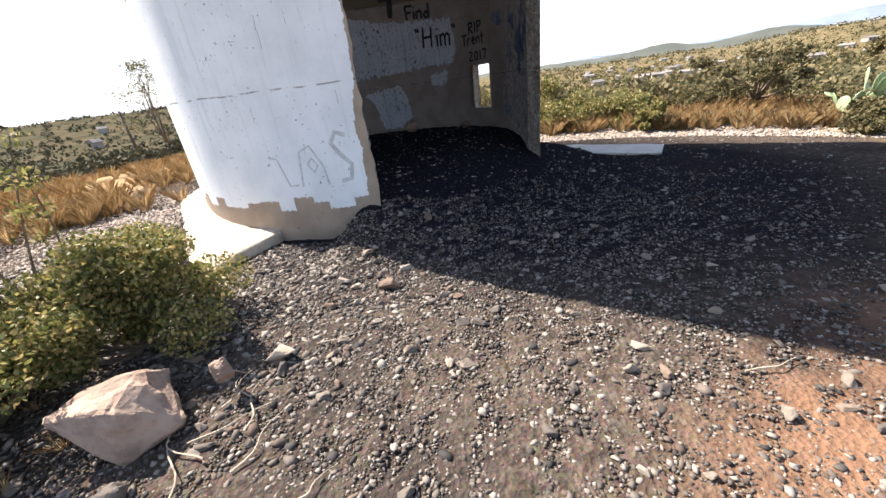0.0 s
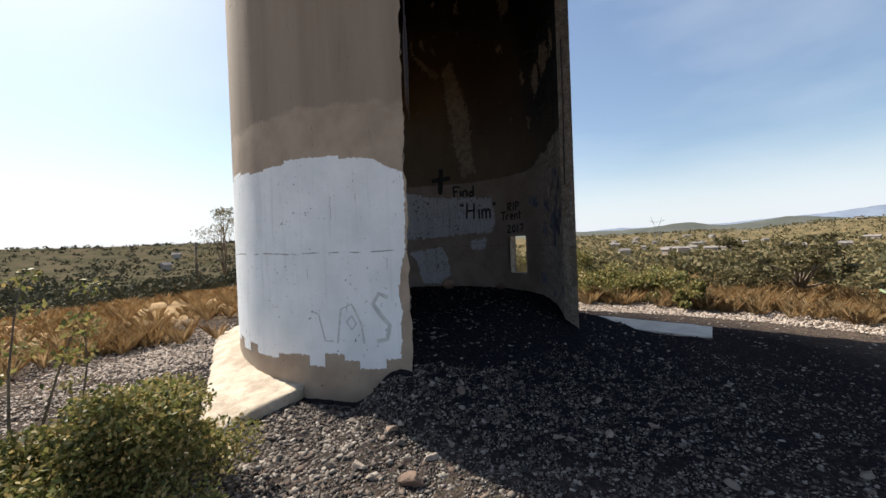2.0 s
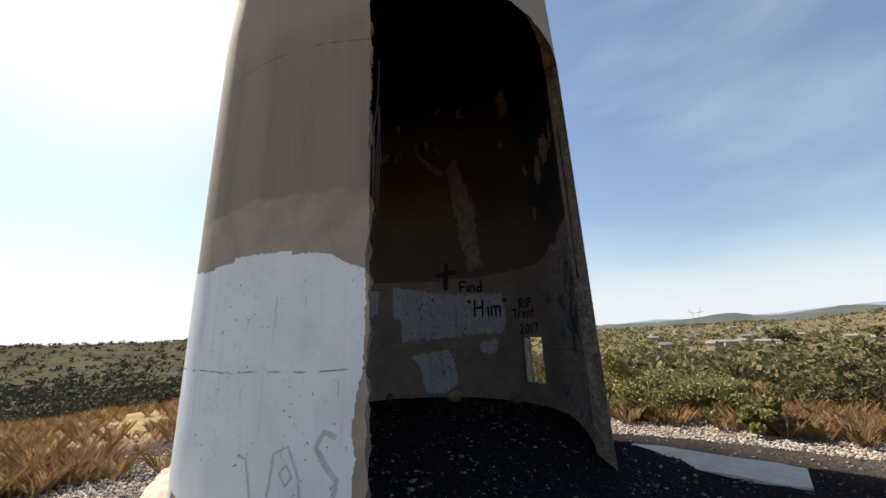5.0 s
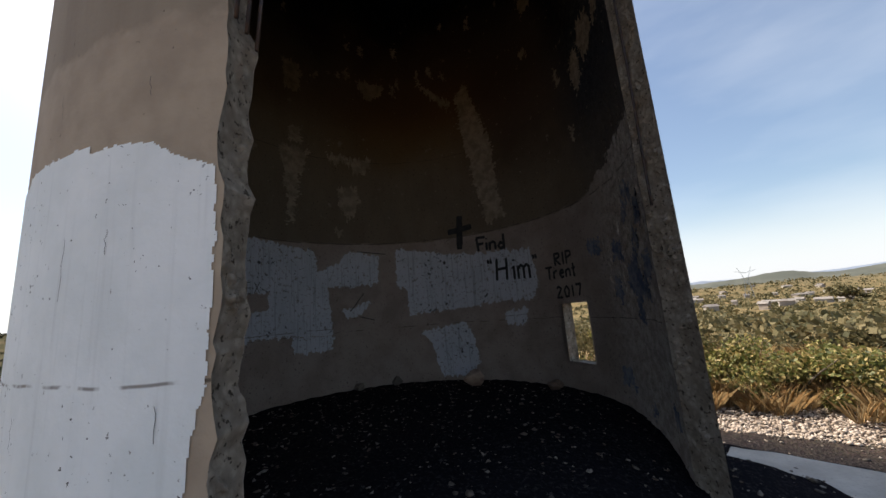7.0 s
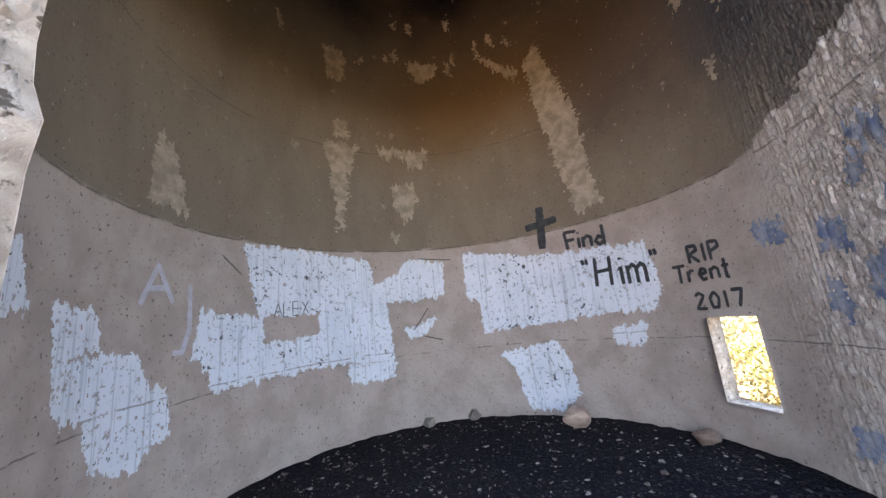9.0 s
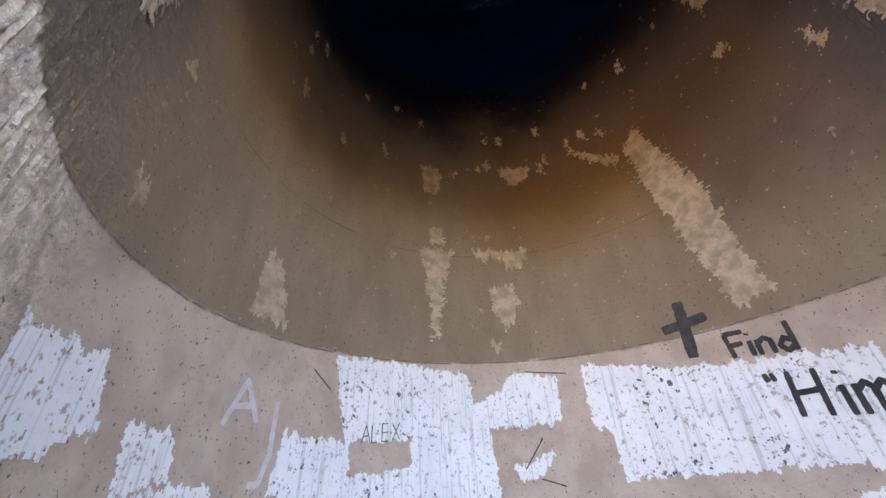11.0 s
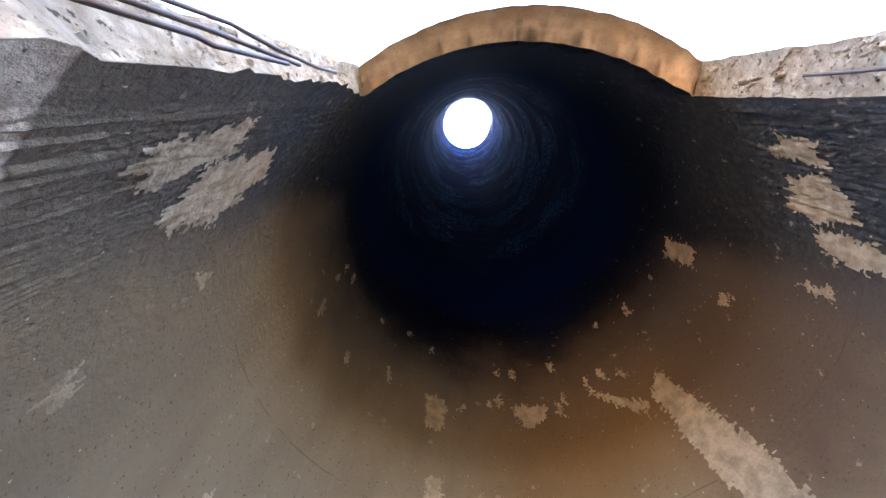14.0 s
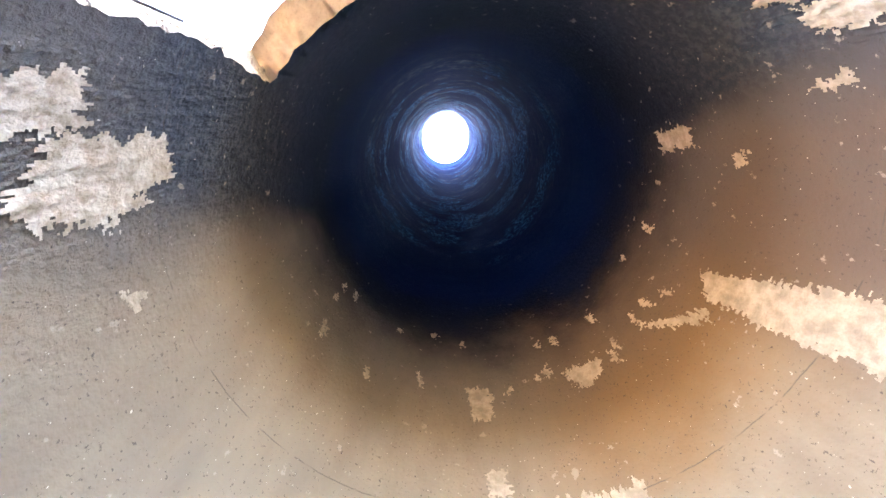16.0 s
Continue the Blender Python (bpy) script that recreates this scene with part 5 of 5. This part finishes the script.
# ---- lattice pylon on the far side of the valley ----
px, py = spot(65.2, 520.0)
pz = height(px, py)
pylon = empty("pylon", pose(px, py, pz, 0, 0, -25), "far steel lattice power pylon", "pylon")
H = 23.0 - pz
for a in ((-4, 0), (4, 0)):
    V, F = tube([(a[0], 0, 0), (a[0] * 0.45, 0, H * 0.62), (a[0] * 1.5, 0, H * 0.98)], [0.35, 0.28, 0.22], 4)
    part("leg", mesh_of("leg", V, F, M_METAL), pylon)
for z0, z1, x0 in ((0.05, 0.3, 3.8), (0.3, 0.62, 2.6)):
    for sg in (1, -1):
        V, F = tube([(sg * x0, 0, H * z0), (-sg * x0 * 0.7, 0, H * z1)], [0.18, 0.18], 4)
        part("brace", mesh_of("brace", V, F, M_METAL), pylon)
V, F = tube([(-9, 0, H * 0.86), (0, 0, H * 0.80), (9, 0, H * 0.86)], [0.25, 0.3, 0.25], 4)
part("crossarm", mesh_of("crossarm", V, F, M_METAL), pylon)


# ---- houses over the valley ----
def box(w, d, h, x=0, y=0, z=0):
    V = [(x + sx * w / 2, y + sy * d / 2, z + sz * h) for sz in (0, 1) for sx, sy in ((-1, -1), (1, -1), (1, 1), (-1, 1))]
    return V, [(3, 2, 1, 0), (4, 5, 6, 7), (0, 1, 5, 4), (1, 2, 6, 5), (2, 3, 7, 6), (3, 0, 4, 7)]


def house(az, r, w, d, h, turn):
    x, y = spot(az, r)
    ob = empty("house", pose(x, y, height(x, y) - 0.4, 0, 0, turn), "far low white house with pale roof", "house", "houses over the valley")
    V, F = box(w, d, h + 0.4)
    part("wall", mesh_of("wall", V, F, M_HOUSE), ob)
    e = 0.5
    V = [(-w / 2 - e, -d / 2 - e, h + 0.4), (w / 2 + e, -d / 2 - e, h + 0.4), (w / 2 + e, d / 2 + e, h + 0.4), (-w / 2 - e, d / 2 + e, h + 0.4), (-w / 2 - e, 0, h + 1.7), (w / 2 + e, 0, h + 1.7)]
    part("roof", mesh_of("roof", V, [(0, 1, 5, 4), (2, 3, 4, 5), (1, 2, 5), (3, 0, 4), (3, 2, 1, 0)], M_ROOF), ob)
    for k in range(3):
        V, F = box(1.6, 0.1, 1.2, w * (k - 1) * 0.3, -d / 2 - 0.03, 1.5)
        part("window", mesh_of("window", V, F, M_PANE), ob)


g = np.random.default_rng(77)
for az, r, w in ((63.6, 300, 17), (64.2, 260, 9), (62.2, 330, 13), (69.3, 330, 15), (66.8, 350, 10), (61.0, 420, 12), (59.2, 400, 14), (57.6, 440, 12), (55.8, 380, 13), (54.0, 430, 12), (52.2, 470, 12),
                 (50.1, 420, 15), (47.8, 400, 12), (45.8, 450, 14), (43.9, 420, 12), (41.6, 350, 22), (40.2, 330, 14), (67.9, 420, 11), (65.5, 450, 12), (62.9, 480, 13), (70.6, 430, 12), (60.1, 500, 12), (56.6, 520, 12), (48.9, 520, 13),
                 (133.9, 240, 9), (135.0, 260, 8)):
    r, w = r * g.uniform(0.72, 1.35), w * g.uniform(0.3, 0.65)
    house(az, r, w, w * 0.6, g.uniform(2.4, 3.2), 90 + az + g.uniform(-35, 35))

for _ in range(14):
    w = g.uniform(6, 12)
    house(g.uniform(39.5, 71), g.uniform(450, 1050), w, w * 0.6, g.uniform(2.6, 3.6), g.uniform(0, 180))

# ---- mountains, blue haze put into their colour ----
def mountains(name, r, profile, label, mat):
    V, F = [], []
    az = np.linspace(profile[0][0], profile[-1][0], 160)
    el = np.interp(az, [p[0] for p in profile], [p[1] for p in profile])
    for i, (a, e) in enumerate(zip(az, el)):
        e = e + 0.10 * n1(a * 0.8, r) + 0.05 * n1(a * 2.7, r)
        c, s_ = math.cos(radians(a)), math.sin(radians(a))
        V += [(r * c, r * s_, -80), ((r + 500) * c, (r + 500) * s_, (r + 500) * math.tan(radians(e))), ((r + 1000) * c, (r + 1000) * s_, -80)]
    for i in range(len(az) - 1):
        o = 3 * i
        F += [(o, o + 3, o + 4, o + 1), (o + 1, o + 4, o + 5, o + 2)]
    tagged(new(name, mesh_of(name, V, F, mat, None, True)), label, "mountains", kind="structure")


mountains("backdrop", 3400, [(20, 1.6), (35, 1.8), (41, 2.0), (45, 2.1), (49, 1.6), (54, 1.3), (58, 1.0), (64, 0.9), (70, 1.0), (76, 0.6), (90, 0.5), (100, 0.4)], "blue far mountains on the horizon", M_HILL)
mountains("backdrop", 1900, [(20, 1.8), (36, 1.75), (38.6, 1.66), (41.5, 1.4), (44, 1.0), (47, 0.9), (49.5, 1.3), (51.9, 1.5), (54, 1.2), (57, 0.8), (59, 0.9), (61, 1.38), (63, 1.32), (66, 0.9), (70, 0.7), (76, 0.7), (90, 0.5), (100, 0.3)], "olive scrub hills beyond the valley", M_MIDHILL)
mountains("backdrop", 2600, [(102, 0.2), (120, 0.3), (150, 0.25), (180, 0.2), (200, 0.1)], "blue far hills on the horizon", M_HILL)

# ---- dry twigs on the gravel ----
g = np.random.default_rng(12)
for x, y, ln, a in ((0.05, -5.45, 0.45, 120), (0.25, -5.35, 0.35, 70), (0.35, -4.55, 0.30, 20), (-0.1, -5.6, 0.4, 10), (0.55, -5.5, 0.25, 45), (2.6, -5.0, 0.3, 15), (0.2, -5.15, 0.35, 100), (-0.05, -5.2, 0.4, 35), (0.1, -5.3, 0.3, 150), (0.0, -5.0, 0.3, 80), (-0.25, -5.55, 0.35, 160), (0.15, -5.0, 0.28, 125)):
    c, s_ = math.cos(radians(a)), math.sin(radians(a))
    pts = [(x + c * ln * t + 0.03 * math.sin(t * 6), y + s_ * ln * t + 0.02 * math.cos(t * 5), height(x + c * ln * t, y + s_ * ln * t) + 0.022 + 0.015 * math.sin(t * 3)) for t in np.linspace(0, 1, 8)]
    V, F = tube(pts, list(np.linspace(0.006, 0.002, 8)), 5)
    tagged(new("twig", mesh_of("twig", V, F, M_TWIG)), "dry pale twig lying on the gravel", "twig", "twigs on the gravel")
